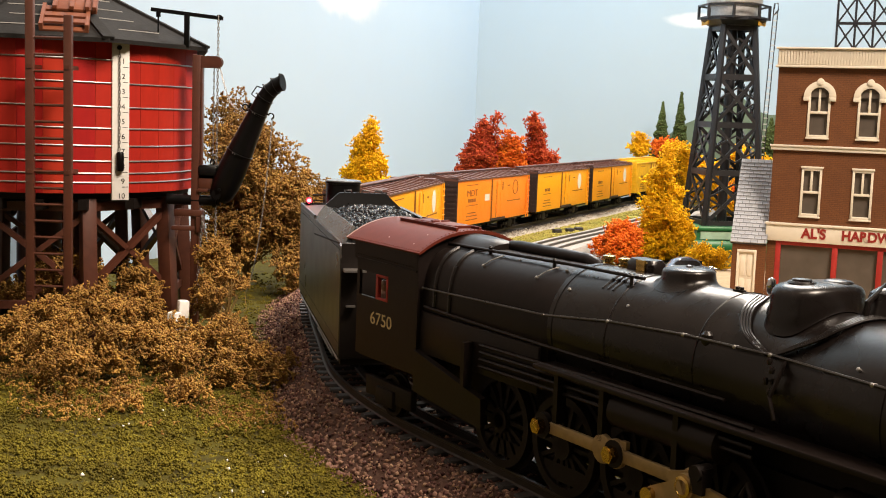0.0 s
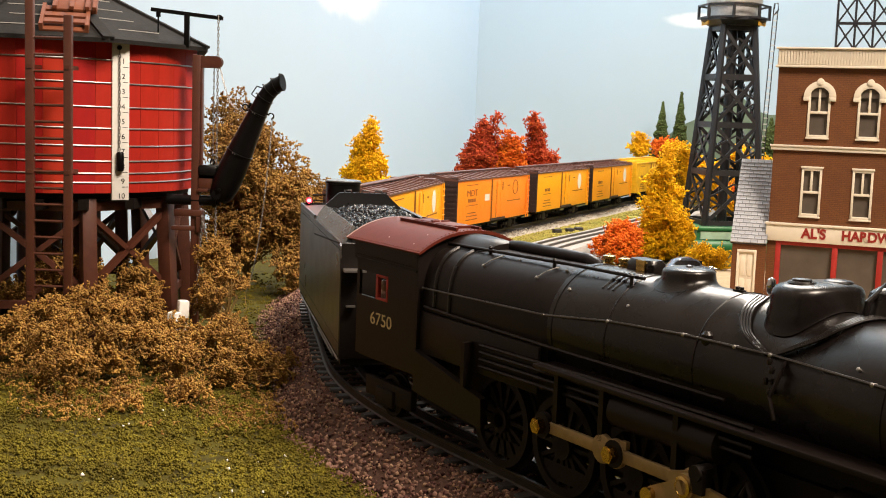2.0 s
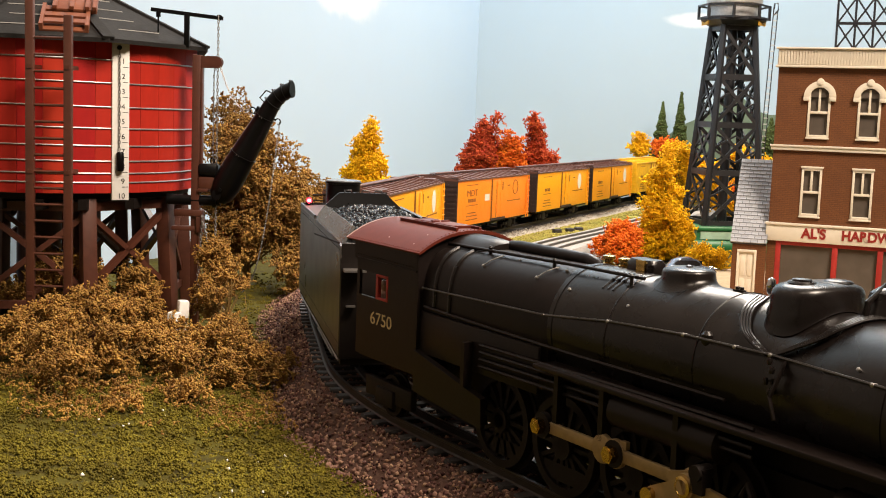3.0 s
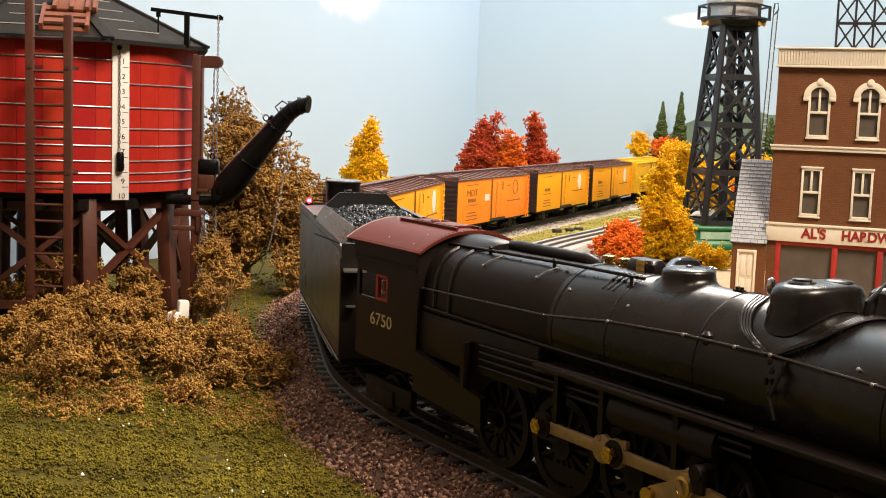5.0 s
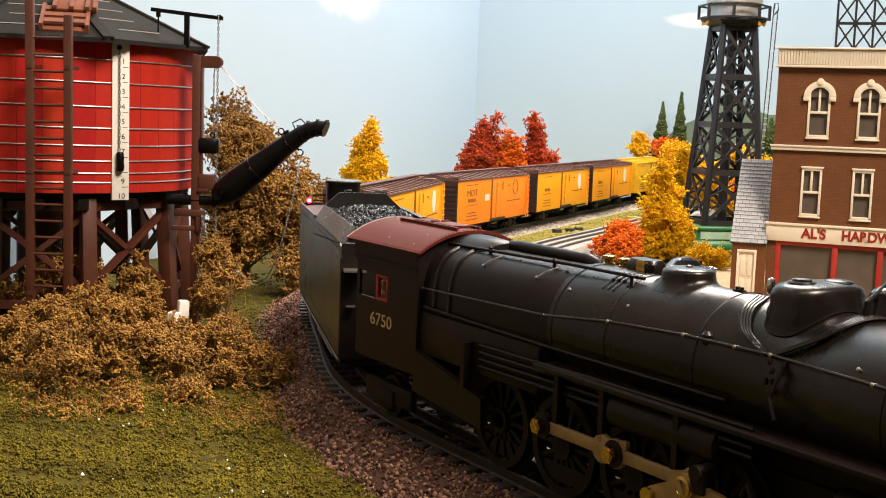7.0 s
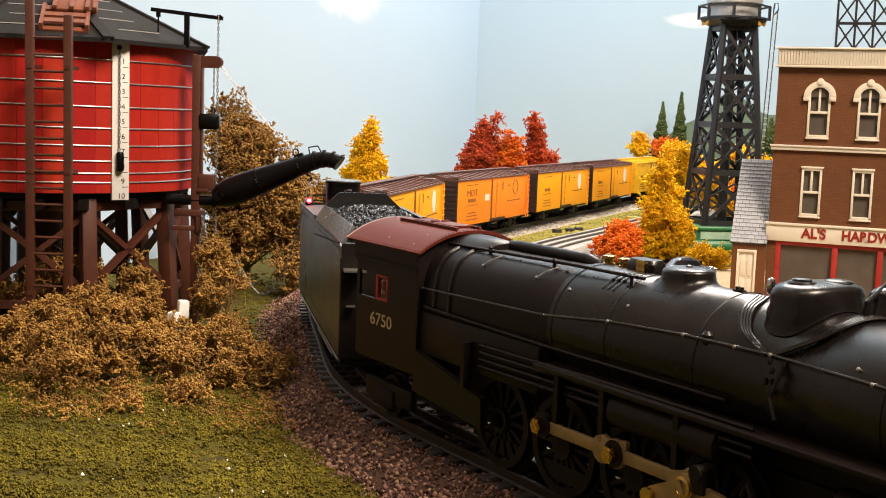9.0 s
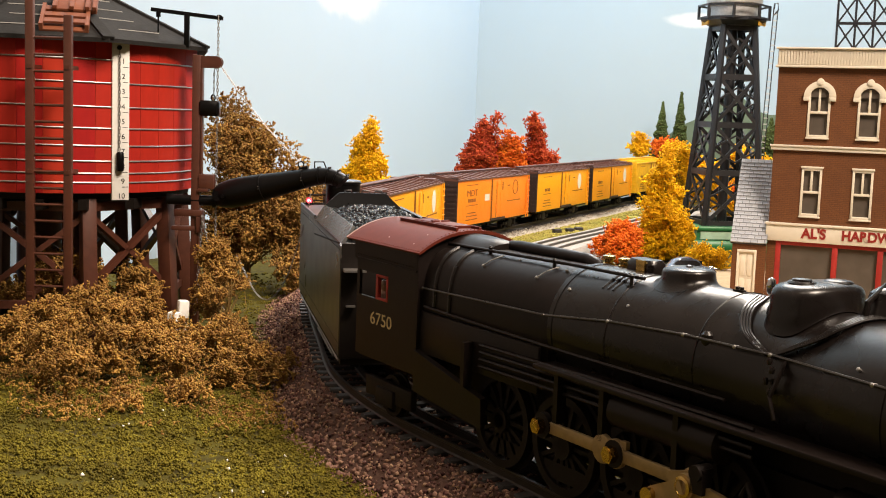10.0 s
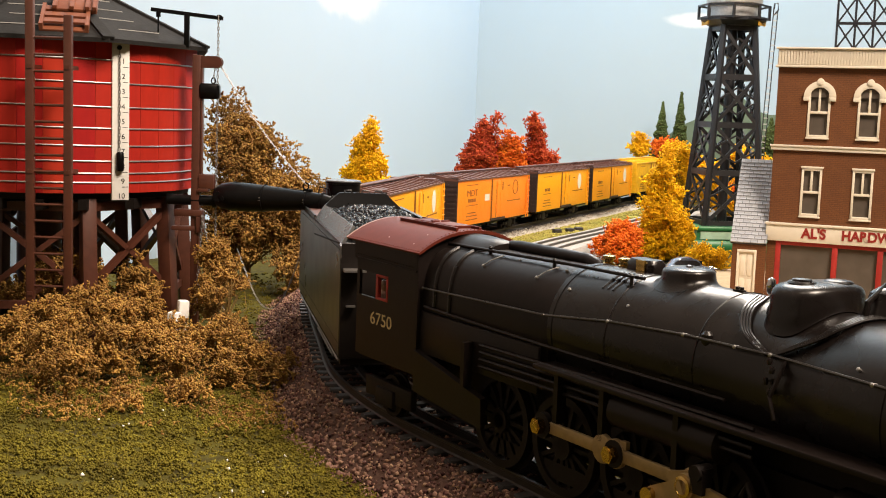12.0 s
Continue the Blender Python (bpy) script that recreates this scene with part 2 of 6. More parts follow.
def letters(name, text, size, material, parent, m, depth=0.02, label="", fit=None, bold=0.0):
    """Words in the built-in font, turned into a mesh; size is the height of a capital in cm."""
    cu = bpy.data.curves.new(name, "FONT")
    cu.body, cu.size, cu.extrude = text, size * CM / 0.69, depth * CM
    cu.align_x, cu.align_y = "CENTER", "CENTER"
    cu.offset = bold * CM
    tmp = bpy.data.objects.new(name, cu)
    me = bpy.data.meshes.new_from_object(tmp)
    bpy.data.objects.remove(tmp)
    if fit:
        xs = [v.co.x for v in me.vertices]
        k = fit * CM / (max(xs) - min(xs))
        for v in me.vertices:
            v.co.x *= k
    me.materials.clear()
    me.materials.append(material)
    ob = new(name, me)
    ob.parent = parent
    ob.matrix_basis = m
    return tagged(ob, label)


FACE = Matrix.Rotation(radians(90), 4, "X")      # text plane turned upright, facing -y
FACEX = Matrix.Rotation(radians(90), 4, "Z") @ FACE


def smoothline(pts, n):
    """A smooth curve through pts: n points a span."""
    out = []
    P = [Vector(p) for p in pts]
    P = [P[0] * 2 - P[1]] + P + [P[-1] * 2 - P[-2]]
    for i in range(1, len(P) - 2):
        for k in range(n):
            t = k / n
            a, b, c, d = P[i - 1:i + 3]
            out.append(0.5 * ((2 * b) + (c - a) * t + (2 * a - 5 * b + 4 * c - d) * t * t + (3 * b - a - 3 * c + d) * t ** 3))
    out.append(P[-2])
    return out


# ---- the room ----
CLOUDS_LEFT = [(80.5, 33.0, 15, 4.0)]
CLOUDS_RIGHT = [(44.5, 36.5, 6.5, 1.6)]
CORNER = Vector((5.9, 255.0))
WALLANG = 75.0


def backdrop_paint(name, tone, low, clouds):
    m = mat(name, tone, 0.75, second=tuple(c * 0.97 for c in tone), scale=8, bump=0.02)
    nt = m.node_tree
    nd, lk = nt.nodes, nt.links
    b = nd["Principled BSDF"]
    src = b.inputs["Base Color"].links[0].from_socket
    sep = nd.new("ShaderNodeSeparateXYZ")
    tc = nd.new("ShaderNodeTexCoord")
    lk.new(tc.outputs["Object"], sep.inputs[0])
    mr = nd.new("ShaderNodeMapRange")
    mr.inputs["From Min"].default_value, mr.inputs["From Max"].default_value = 0.02, 0.42
    lk.new(sep.outputs["Z"], mr.inputs["Value"])
    mix = nd.new("ShaderNodeMix")
    mix.data_type = "RGBA"
    mix.inputs["A"].default_value = (*low, 1)
    lk.new(mr.outputs["Result"], mix.inputs["Factor"])
    lk.new(src, mix.inputs["B"])
    col = mix.outputs["Result"]
    noi = nd.new("ShaderNodeTexNoise")
    noi.inputs["Scale"].default_value = 14
    noi.inputs["Detail"].default_value = 5
    lk.new(tc.outputs["Object"], noi.inputs["Vector"])
    for cx, cz, wx, wz in clouds:
        acc = None
        for axis, c, w in (("X", cx, wx), ("Z", cz, wz)):
            s = nd.new("ShaderNodeMath")
            s.operation = "SUBTRACT"
            s.inputs[1].default_value = c * CM
            lk.new(sep.outputs[axis], s.inputs[0])
            d = nd.new("ShaderNodeMath")
            d.operation = "DIVIDE"
            d.inputs[1].default_value = w * CM
            lk.new(s.outputs[0], d.inputs[0])
            p = nd.new("ShaderNodeMath")
            p.operation = "MULTIPLY"
            lk.new(d.outputs[0], p.inputs[0])
            lk.new(d.outputs[0], p.inputs[1])
            if acc:
                a = nd.new("ShaderNodeMath")
                lk.new(acc, a.inputs[0])
                lk.new(p.outputs[0], a.inputs[1])
                acc = a.outputs[0]
            else:
                acc = p.outputs[0]
        a = nd.new("ShaderNodeMath")
        a.operation = "MULTIPLY_ADD"
        a.inputs[1].default_value = 2.6
        lk.new(noi.outputs["Fac"], a.inputs[0])
        lk.new(acc, a.inputs[2])
        r = nd.new("ShaderNodeMapRange")
        r.interpolation_type = "SMOOTHSTEP"
        r.inputs["From Min"].default_value, r.inputs["From Max"].default_value = 1.55, 2.6
        r.inputs["To Min"].default_value, r.inputs["To Max"].default_value = 0.42, 0.0
        lk.new(a.outputs[0], r.inputs["Value"])
        mx = nd.new("ShaderNodeMix")
        mx.data_type = "RGBA"
        mx.inputs["B"].default_value = (0.86, 0.84, 0.78, 1)
        lk.new(r.outputs["Result"], mx.inputs["Factor"])
        lk.new(col, mx.inputs["A"])
        col = mx.outputs["Result"]
    lk.new(col, b.inputs["Base Color"])
    return m


def room():
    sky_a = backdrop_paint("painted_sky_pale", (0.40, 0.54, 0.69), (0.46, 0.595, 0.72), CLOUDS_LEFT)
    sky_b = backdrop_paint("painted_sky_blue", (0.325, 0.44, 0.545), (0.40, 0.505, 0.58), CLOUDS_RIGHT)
    plain = mat("plain_unseen_wall", (0.28, 0.255, 0.24), 0.9, scale=20)
    size = 420
    origin = at(CORNER.x, CORNER.y, 0, WALLANG - 180)
    # local x runs from the corner along the left wall, local y along the right wall
    # unseen darker wall, added to cut bright reflections on the engine's side
    solid("wall_west_unseen", Geo().box(178, size, -6, 0, -8, 170), plain, "unseen plain wall added past the backdrop to darken reflections", "wall", origin, kind="structure")
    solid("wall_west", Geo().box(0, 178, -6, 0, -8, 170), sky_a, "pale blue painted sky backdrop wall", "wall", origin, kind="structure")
    north = at(CORNER.x, CORNER.y, 0, WALLANG - 90)
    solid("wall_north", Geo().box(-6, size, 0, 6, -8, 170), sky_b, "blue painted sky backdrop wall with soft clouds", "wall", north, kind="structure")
    # unseen walls and ceiling added to close the room, toned for bounce light
    solid("wall_south", Geo().box(size, size + 6, -6, size + 6, -8, 170), plain, "unseen plain beige room wall, toned for bounce light", "wall", origin, kind="structure")
    solid("wall_east", Geo().box(0, size, size, size + 6, -8, 170), plain, "unseen plain beige room wall, toned for bounce light", "wall", origin, kind="structure")
    solid("ceiling", Geo().box(-6, size + 6, -6, size + 6, 170, 176), CEIL, "unseen white room ceiling, toned for bounce light", "ceiling", origin, kind="structure")


# ---- ground ----
TRACK = smoothline([(27, 7), (20, 19), (14.6, 29), (9.3, 37.8), (4.2, 46.2), (-0.9, 54.6), (-4.0, 62.5), (-5.8, 72), (-7.5, 82), (-8.6, 92), (-7.9, 103),
                    (-5.6, 115), (-2.2, 128), (3.0, 141), (9.6, 157), (19.2, 180), (29, 203.5), (42, 234)], 8)
TR = np.array([(p.x, p.y) for p in TRACK])


def track_dist(x, y):
    return float(np.sqrt(((TR - (x, y)) ** 2).sum(1)).min())


def ground_z(x, y):
    h = 0.55 * noise.noise(Vector((x * 0.06, y * 0.06, 1.0))) + 0.22 * noise.noise(Vector((x * 0.25, y * 0.25, 4.0)))
    d = track_dist(x, y)
    h *= min(1, max(0, (d - 4.5) / 4))
    if x > 8 or y > 125:
        h *= 0.3
    if d < 7:
        h -= 0.25 * min(1, (7 - d) / 3)
    return h - 0.1


def ground():
    g = Geo()
    xs = list(np.arange(-60, 80, 1.4))
    ys = list(np.arange(20, 150, 1.4))
    full_x = [-420, -250, -120] + xs + [110, 200, 300, 420]
    full_y = [-420, -150, -40] + ys + [165, 190, 220, 270, 420]
    nx = len(full_x)
    for y in full_y:
        for x in full_x:
            g.v.append((x, y, ground_z(x, y)))
    for j in range(len(full_y) - 1):
        for i in range(nx - 1):
            a = j * nx + i
            g.f.append((a, a + 1, a + nx + 1, a + nx))
    solid("ground", g, GROUND, "model railway ground covered in olive green turf", "ground", kind="structure", angle=180)


OCTA = np.array([(1, 0, 0), (0, 1, 0), (-1, 0, 0), (0, -1, 0), (0, 0, 1), (0, 0, -1)], float)
OCTAF = np.array([(0, 1, 4), (1, 2, 4), (2, 3, 4), (3, 0, 4), (1, 0, 5), (2, 1, 5), (3, 2, 5), (0, 3, 5)])
TETRA = np.array([(1, 1, 1), (1, -1, -1), (-1, 1, -1), (-1, -1, 1)], float) * 0.7
TETRAF = np.array([(0, 1, 2), (0, 3, 1), (0, 2, 3), (1, 3, 2)])


def crumbs(centres, sizes, seed, flat=1.0, shape="octa", stretch=1.0):
    """One mesh of many small ragged lumps."""
    rng = np.random.default_rng(seed)
    base, faces = (OCTA, OCTAF) if shape == "octa" else (TETRA, TETRAF)
    n, k = len(centres), len(base)
    q = rng.normal(size=(n, 4))
    q /= np.linalg.norm(q, axis=1)[:, None]
    w, x, y, z = q.T
    R = np.stack([1 - 2 * (y * y + z * z), 2 * (x * y - z * w), 2 * (x * z + y * w), 2 * (x * y + z * w), 1 - 2 * (x * x + z * z), 2 * (y * z - x * w),
                  2 * (x * z - y * w), 2 * (y * z + x * w), 1 - 2 * (x * x + y * y)], 1).reshape(n, 3, 3)
    b = base[None] * rng.uniform(0.45, 1.45, (n, k, 1)) * np.asarray(sizes)[:, None, None]
    b[:, :, 0] *= stretch
    v = np.einsum("nij,nkj->nki", R, b)
    v[:, :, 2] *= flat
    v += np.asarray(centres)[:, None, :]
    f = (faces[None] + (np.arange(n) * k)[:, None, None]).reshape(-1, 3)
    return v.reshape(-1, 3), f


def crumb_mesh(name, v, f, material):
    me = bpy.data.meshes.new(name)
    v, f = np.asarray(v, np.float32) * CM, np.asarray(f, np.int32)
    me.vertices.add(len(v))
    me.vertices.foreach_set("co", v.ravel())
    me.loops.add(f.size)
    me.loops.foreach_set("vertex_index", f.ravel())
    me.polygons.add(len(f))
    me.polygons.foreach_set("loop_start", np.arange(0, f.size, 3, dtype=np.int32))
    me.polygons.foreach_set("loop_total", np.full(len(f), 3, np.int32))
    me.update(calc_edges=True)
    me.materials.append(material)
    return me


# ---- track ----
def sweep(pts, section, closed_caps=True):
    """Draws a cross-section (offset to the left, height) along a plan line."""
    rings = []
    for i, p in enumerate(pts):
        d = (pts[min(i + 1, len(pts) - 1)] - pts[max(i - 1, 0)]).normalized()
        nrm = Vector((-d.y, d.x))
        rings.append([(p.x + nrm.x * o, p.y + nrm.y * o, h) for o, h in section])
    return Geo().loft(rings)


def rail_section(o):
    return [(o - 0.11, 1.35), (o + 0.11, 1.35), (o + 0.03, 1.42), (o + 0.03, 1.66), (o + 0.07, 1.7), (o + 0.07, 1.8), (o - 0.07, 1.8), (o - 0.07, 1.7), (o - 0.03, 1.66), (o - 0.03, 1.42)]


def track(name, line, label, tie_from, tie_to, tie_paint, rail_paint):
    t = thing(name, at(0, 0, 0), label, "railway track", kind="structure")
    for o in (-1.62, 0.0, 1.62):
        part("rail", sweep(line, rail_section(o)), rail_paint, t, "worn steel rail" if o else "dark centre rail", angle=30)
    tie = Geo().box(-0.30, 0.30, -2.3, 2.3, 0.85, 1.36, e=0.06).mesh("tie", tie_paint)
    s = tie_from
    while s < tie_to:
        p, d = point_on(line, s)
        ob = new("tie", tie)
        ob.parent = t
        ob.matrix_basis = at(p.x, p.y, random.uniform(-0.03, 0.02), math.degrees(math.atan2(d.y, d.x)) + random.uniform(-1.2, 1.2))
        s += 1.28
    return t


def point_on(line, s):
    for a, b in zip(line, line[1:]):
        d = (b - a).length
        if s <= d:
            return a + (b - a) * (s / d), (b - a).normalized()
        s -= d
    return line[-1], (line[-1] - line[-2]).normalized()


SIDING = smoothline([(4, 112), (9.5, 125), (14.6, 137), (21.8, 152), (33, 178), (44, 204)], 6)


def ballast():
    near = [p for p in TRACK if p.y < 97]
    far = [p for p in TRACK if p.y > 94]
    bed = [(-4.6, -0.2), (4.6, -0.2), (3.2, 0.85), (2.8, 1.16), (-2.8, 1.16), (-3.2, 0.85)]
    t = solid("ballast", sweep(near, bed), BALLASTBED, "reddish brown crushed stone ballast under the track", "ballast", kind="structure")
    f = solid("ballast", sweep(far, [(-5.4, -0.2), (4.6, -0.2), (3.2, 0.75), (2.7, 1.05), (-2.7, 1.05), (-3.4, 0.8)]), PALEBALLAST,
              "pale grey crushed stone ballast under the track", "ballast", kind="structure")
    solid("ballast", sweep(SIDING, [(-4.2, -0.2), (4.2, -0.2), (3.0, 1.52), (-3.0, 1.52)]), ROADGREY, "grey ballast strip under the siding", "ballast", kind="structure")
    solid("verge", sweep(SIDING, [(3.0, 0.0), (8.6, 0.0), (8.1, 0.95), (5.5, 1.3), (3.0, 1.45)]), STRAW, "raised straw green verge between the tracks", "verge", kind="structure")
    rng = np.random.default_rng(4)

    def scatter(line, count, s0, s1, lo, hi, seed, side=0):
        c, z = [], []
        for _ in range(count):
            p, d = point_on(line, rng.uniform(s0, s1))
            o = rng.uniform(lo, hi)
            ao = abs(o)
            h = 1.16 if ao < 2.8 else 1.16 - (ao - 2.8) * (1.3 / 1.8)
            c.append((p.x - d.y * o, p.y + d.x * o, max(h, ground_z(p.x - d.y * o, p.y + d.x * o)) + rng.uniform(-0.04, 0.10)))
            z.append(rng.uniform(0.045, 0.125))
        return crumbs(c, z, seed)

    # single stones on the bank beside the engine
    shapes = []
    for k in range(6):
        v, fc = crumbs([(0, 0, 0)], [0.17], 100 + k)
        shapes.append(crumb_mesh("stone", v, fc, BALLAST))
    for k in range(280):
        p, d = point_on(TRACK, rng.uniform(32, 62))
        o = rng.uniform(2.4, 5.0)
        h = 1.05 if o < 2.7 else 1.05 - (o - 2.7) * (1.25 / 1.9)
        ob = new("stone", shapes[k % 6])
        ob.parent = t
        x, y = p.x - d.y * o, p.y + d.x * o
        ob.matrix_basis = at(x, y, max(h, ground_z(x, y)) + 0.06, rng.uniform(0, 360), rng.uniform(0, 360), 0)
    v, fc = scatter(TRACK, 26000, 22, 104, -4.8, 5.4, 5)
    tagged(part("stones", crumb_mesh("stones", v, fc, BALLAST), None, t), kind="stuff")
    v, fc = scatter(TRACK, 11000, 104, 250, -5.2, 0, 6)
    tagged(part("stones", crumb_mesh("stones", v, fc, PALEBALLAST), None, f), kind="stuff")


# ---- the water tank ----
TX, TY = -28.4, 85.0


def water_tank():
    t = thing("water_tank", at(TX, TY, 0), "red wooden railway water tank with steel hoops on brown timber legs", "water tank")
    R = 10.25
    zb, zt = 9.7, 19.5
    stave = Geo()
    n = 40
    half = math.pi / n * 0.985
    prof = [(R * math.sin(a), -R * math.cos(a)) for a in np.linspace(-half, half, 5)] + [((R - 0.5) * math.sin(a), -(R - 0.5) * math.cos(a)) for a in (half, -half)]
    stave.prism(prof, zb, zt)
    me = stave.mesh("stave", RED)
    for k in range(n):
        part("stave", me, None, t, m=at(0, 0, 0, 360 / n * (k + 0.3)))
    part("tank_lining", Geo().lathe([(R - 0.3, zb - 0.05), (R - 0.3, zt)], 48), RUST, t)
    for z in (18.29, 16.82, 15.28, 13.9, 12.77, 11.78, 10.99, 10.39):
        g = Geo()
        pts = [((R + 0.03) * math.cos(a), (R + 0.03) * math.sin(a), z + 0.02 * math.sin(3 * a)) for a in np.linspace(0, 2 * math.pi, 73)]
        g.tube(pts, 0.055, 6)
        part("hoop", g, STEEL, t, "thin bright steel hoop")
    part("tank_floor", Geo().lathe([(R - 0.6, 9.25), (R - 0.5, 9.3), (R - 0.5, 9.72)], 48), UNDER, t, "dark planked tank floor")
    # octagonal roof
    RO, zr, hr = 11.75, 19.6, 5.35
    corner = lambda k, r: (r * math.sin(radians(36 + 45 * k)), -r * math.cos(radians(36 + 45 * k)))
    for k in range(8):
        (x0, y0), (x1, y1) = corner(k - 1, RO), corner(k, RO)
        g = Geo().add([(x0, y0, zr), (x1, y1, zr), (0, 0, zr + hr), (x0, y0, zr - 0.28), (x1, y1, zr - 0.28), (0, 0, zr + hr - 0.28)],
                      [(0, 1, 2), (5, 4, 3), (0, 3, 4, 1), (1, 4, 5, 2), (2, 5, 3, 0)])
        pan = part("roof_panel", g, ROOFING, t, "dark grey tar paper roof panel", angle=20)
        part("ridge_strip", Geo().beam((x1, y1, zr + 0.02), (x1 * 0.02, y1 * 0.02, zr + hr * 0.98 + 0.02), 0.75, 0.18), ROOFING, pan)
        for j in range(1, 7):
            f = j / 7.5
            shift = 0.18 * ((j * 37 + k * 11) % 5 - 2) / 2
            a, b = 0.16 + shift * 0.4, 0.62 + shift * 0.4
            p = [Vector((x0, y0, zr)).lerp(Vector((0, 0, zr + hr)), f), Vector((x1, y1, zr)).lerp(Vector((0, 0, zr + hr)), f)]
            up = Vector(((x0 + x1) / 2, (y0 + y1) / 2, 0)).normalized() * 0.05 + Vector((0, 0, 0.04))
            part("paper_lap", Geo().beam(p[0].lerp(p[1], a) + up * 0.3, p[0].lerp(p[1], b) + up * 0.3, 0.09, 0.05), SEAM, pan, "pale edge of roofing paper")
    # hatch and its stepped boards on the roof
    slope = math.atan2(hr, RO * math.cos(radians(22.5)))
    walkway = part("roof_walkway", Geo().box(-1.5, 1.5, 0, 3.4, -0.05, 0.12), HATCHWOOD, t, "brown stepped roof walkway",
                   m=at(0, 0, 0, 13.5) @ at(1.75, -(RO * 0.924) + 0.55, zr + math.tan(slope) * 0.55 + 0.02, 0, math.degrees(slope)), bevel=0.03)
    for x in (-1.38, 1.38):
        part("cheek", Geo().box(x - 0.12, x + 0.12, 0, 3.4, 0.12, 0.5), HATCHWOOD, walkway)
    for k in range(3):
        part("step_board", Geo().box(-1.25, 1.25, 0.5 + k * 1.0, 1.1 + k * 1.0, 0.3, 0.45), HATCHWOOD, walkway)
    hatch = part("roof_hatch", Geo().box(-1.35, 1.45, 0, 3.2, 0.2, 0.5), HATCHWOOD, t, "brown plank roof hatch",
                 m=at(0, 0, 0, 13.5) @ at(2.2, -(RO * 0.924) + 2.6, zr + math.tan(slope) * 2.6 + 0.12, 0, math.degrees(slope)), bevel=0.04)
    for x in (-1.15, -0.1, 0.85, 1.3):
        part("batten", Geo().box(x - 0.13, x + 0.13, -0.08, 3.2, 0.5, 0.72), HATCHWOOD, hatch)
    # level gauge board
    ga = radians(43.3)
    gx, gy = (R + 0.12) * math.sin(ga), -(R + 0.12) * math.cos(ga)
    gm = at(gx, gy, 14.2, math.degrees(ga) * 0.75)
    board = part("level_gauge", Geo().box(-0.56, 0.56, -0.12, 0.1, -4.95, 5.2), WHITE, t, "white level gauge board numbered one to ten", m=gm, bevel=0.02)
    for k in range(1, 11):
        z = 5.0 - k * 0.97
        letters("numeral", str(k), 0.34, UNDER, board, Matrix.Translation((0.0016 if k < 10 else 0.0006, -0.0013, z * CM)) @ FACE, 0.006)
        part("tick", Geo().box(0.12, 0.48, -0.135, -0.12, z - 0.38, z - 0.35), UNDER, board)
    part("gauge_pin", Geo().cyl((-0.12, -0.2, 4.9), (-0.12, -0.1, 4.9), 0.16, n=14), BLACK, board)
    part("gauge_chain", chain_geo(6.6), CHAIN, board, "fine steel chain", m=at(-0.12, -0.22, 4.6))
    part("gauge_weight", Geo().lathe([(0.2, -3.2), (0.25, -3.1), (0.25, -2.05), (0.18, -1.95)], 14), BLACK, board, "black cylinder weight", m=at(-0.08, -0.3, 0.15))
    # ladder
    lad = part("ladder", Geo().box(-1.42, -0.92, -0.2, 0.2, 0, 21.8).box(0.92, 1.42, -0.2, 0.2, 0, 20.75), RUST, t, "brown ladder up to the roof", m=at(3.98, -12.0, 0.0), bevel=0.04)
    z = 1.0
    while z < 20.2:
        part("rung", Geo().cyl((-1, 0, z), (1, 0, z), 0.085, n=8), RUST, lad)
        z += 1.02
    for z in (3.6, 11.2, 17.6):
        for x in (-1.14, 1.14):
            part("bracket", Geo().box(x - 0.16, x + 0.16, -0.25, 1.6, z - 0.12, z + 0.12), RUST, lad)
    # legs
    for k in range(9):
        a = radians(-17 - 40 * k)
        x, y = 9.3 * math.cos(a), 9.3 * math.sin(a)
        leg = part("leg", Geo().beam((x * 1.06, y * 1.06, 0), (x, y, 9.3), 0.95), RUST, t, "thick brown timber leg", bevel=0.06)
        a2 = radians(-17 - 40 * (k + 1))
        x2, y2 = 9.3 * math.cos(a2), 9.3 * math.sin(a2)
        for z0, z1 in ((8.3, 3.2), (3.2, 8.3)):
            part("brace", Geo().beam((x, y, z0), (x2, y2, z1), 0.5, 0.35), RUST, leg, "crossed brown brace")
        part("girt", Geo().beam((x, y, 8.75), (x2, y2, 8.75), 0.55, 0.6), RUST, leg)
        part("girt", Geo().beam((x, y, 2.3), (x2, y2, 2.3), 0.5, 0.5), RUST, leg)
    for x in np.arange(-7.5, 8, 2.5):
        w = math.sqrt(10 ** 2 - x * x)
        part("joist", Geo().box(x - 0.3, x + 0.3, -w, w, 8.6, 9.28), UNDER, t)
    for k in range(6):
        a = radians(10 + 60 * k)
        x, y = 5.2 * math.cos(a), 5.2 * math.sin(a)
        inner = part("inner_leg", Geo().beam((x, y, 0), (x * 0.95, y * 0.95, 9.2), 0.85), RUST, t, "brown timber inner leg", bevel=0.05)
        a2 = radians(10 + 60 * (k + 1))
        part("brace", Geo().beam((x, y, 8.0), (5.2 * math.cos(a2), 5.2 * math.sin(a2), 4.4), 0.45, 0.3), RUST, inner)
    part("riser_pipe", Geo().lathe([(1.5, 0), (1.5, 9.2)], 20), RUST, t, "brown riser pipe", m=at(-0.4, -1.0, 0))
    # outer mast that carries the spout
    mast = part("mast", Geo().box(-0.28, 0.28, -0.35, 0.35, 0.0, 19.0).box(0.30, 0.42, -0.3, 0.3, 9.6, 18.4), RUST, t, "brown upright mast for the spout", m=at(11.25, -3.5, 0), bevel=0.04)
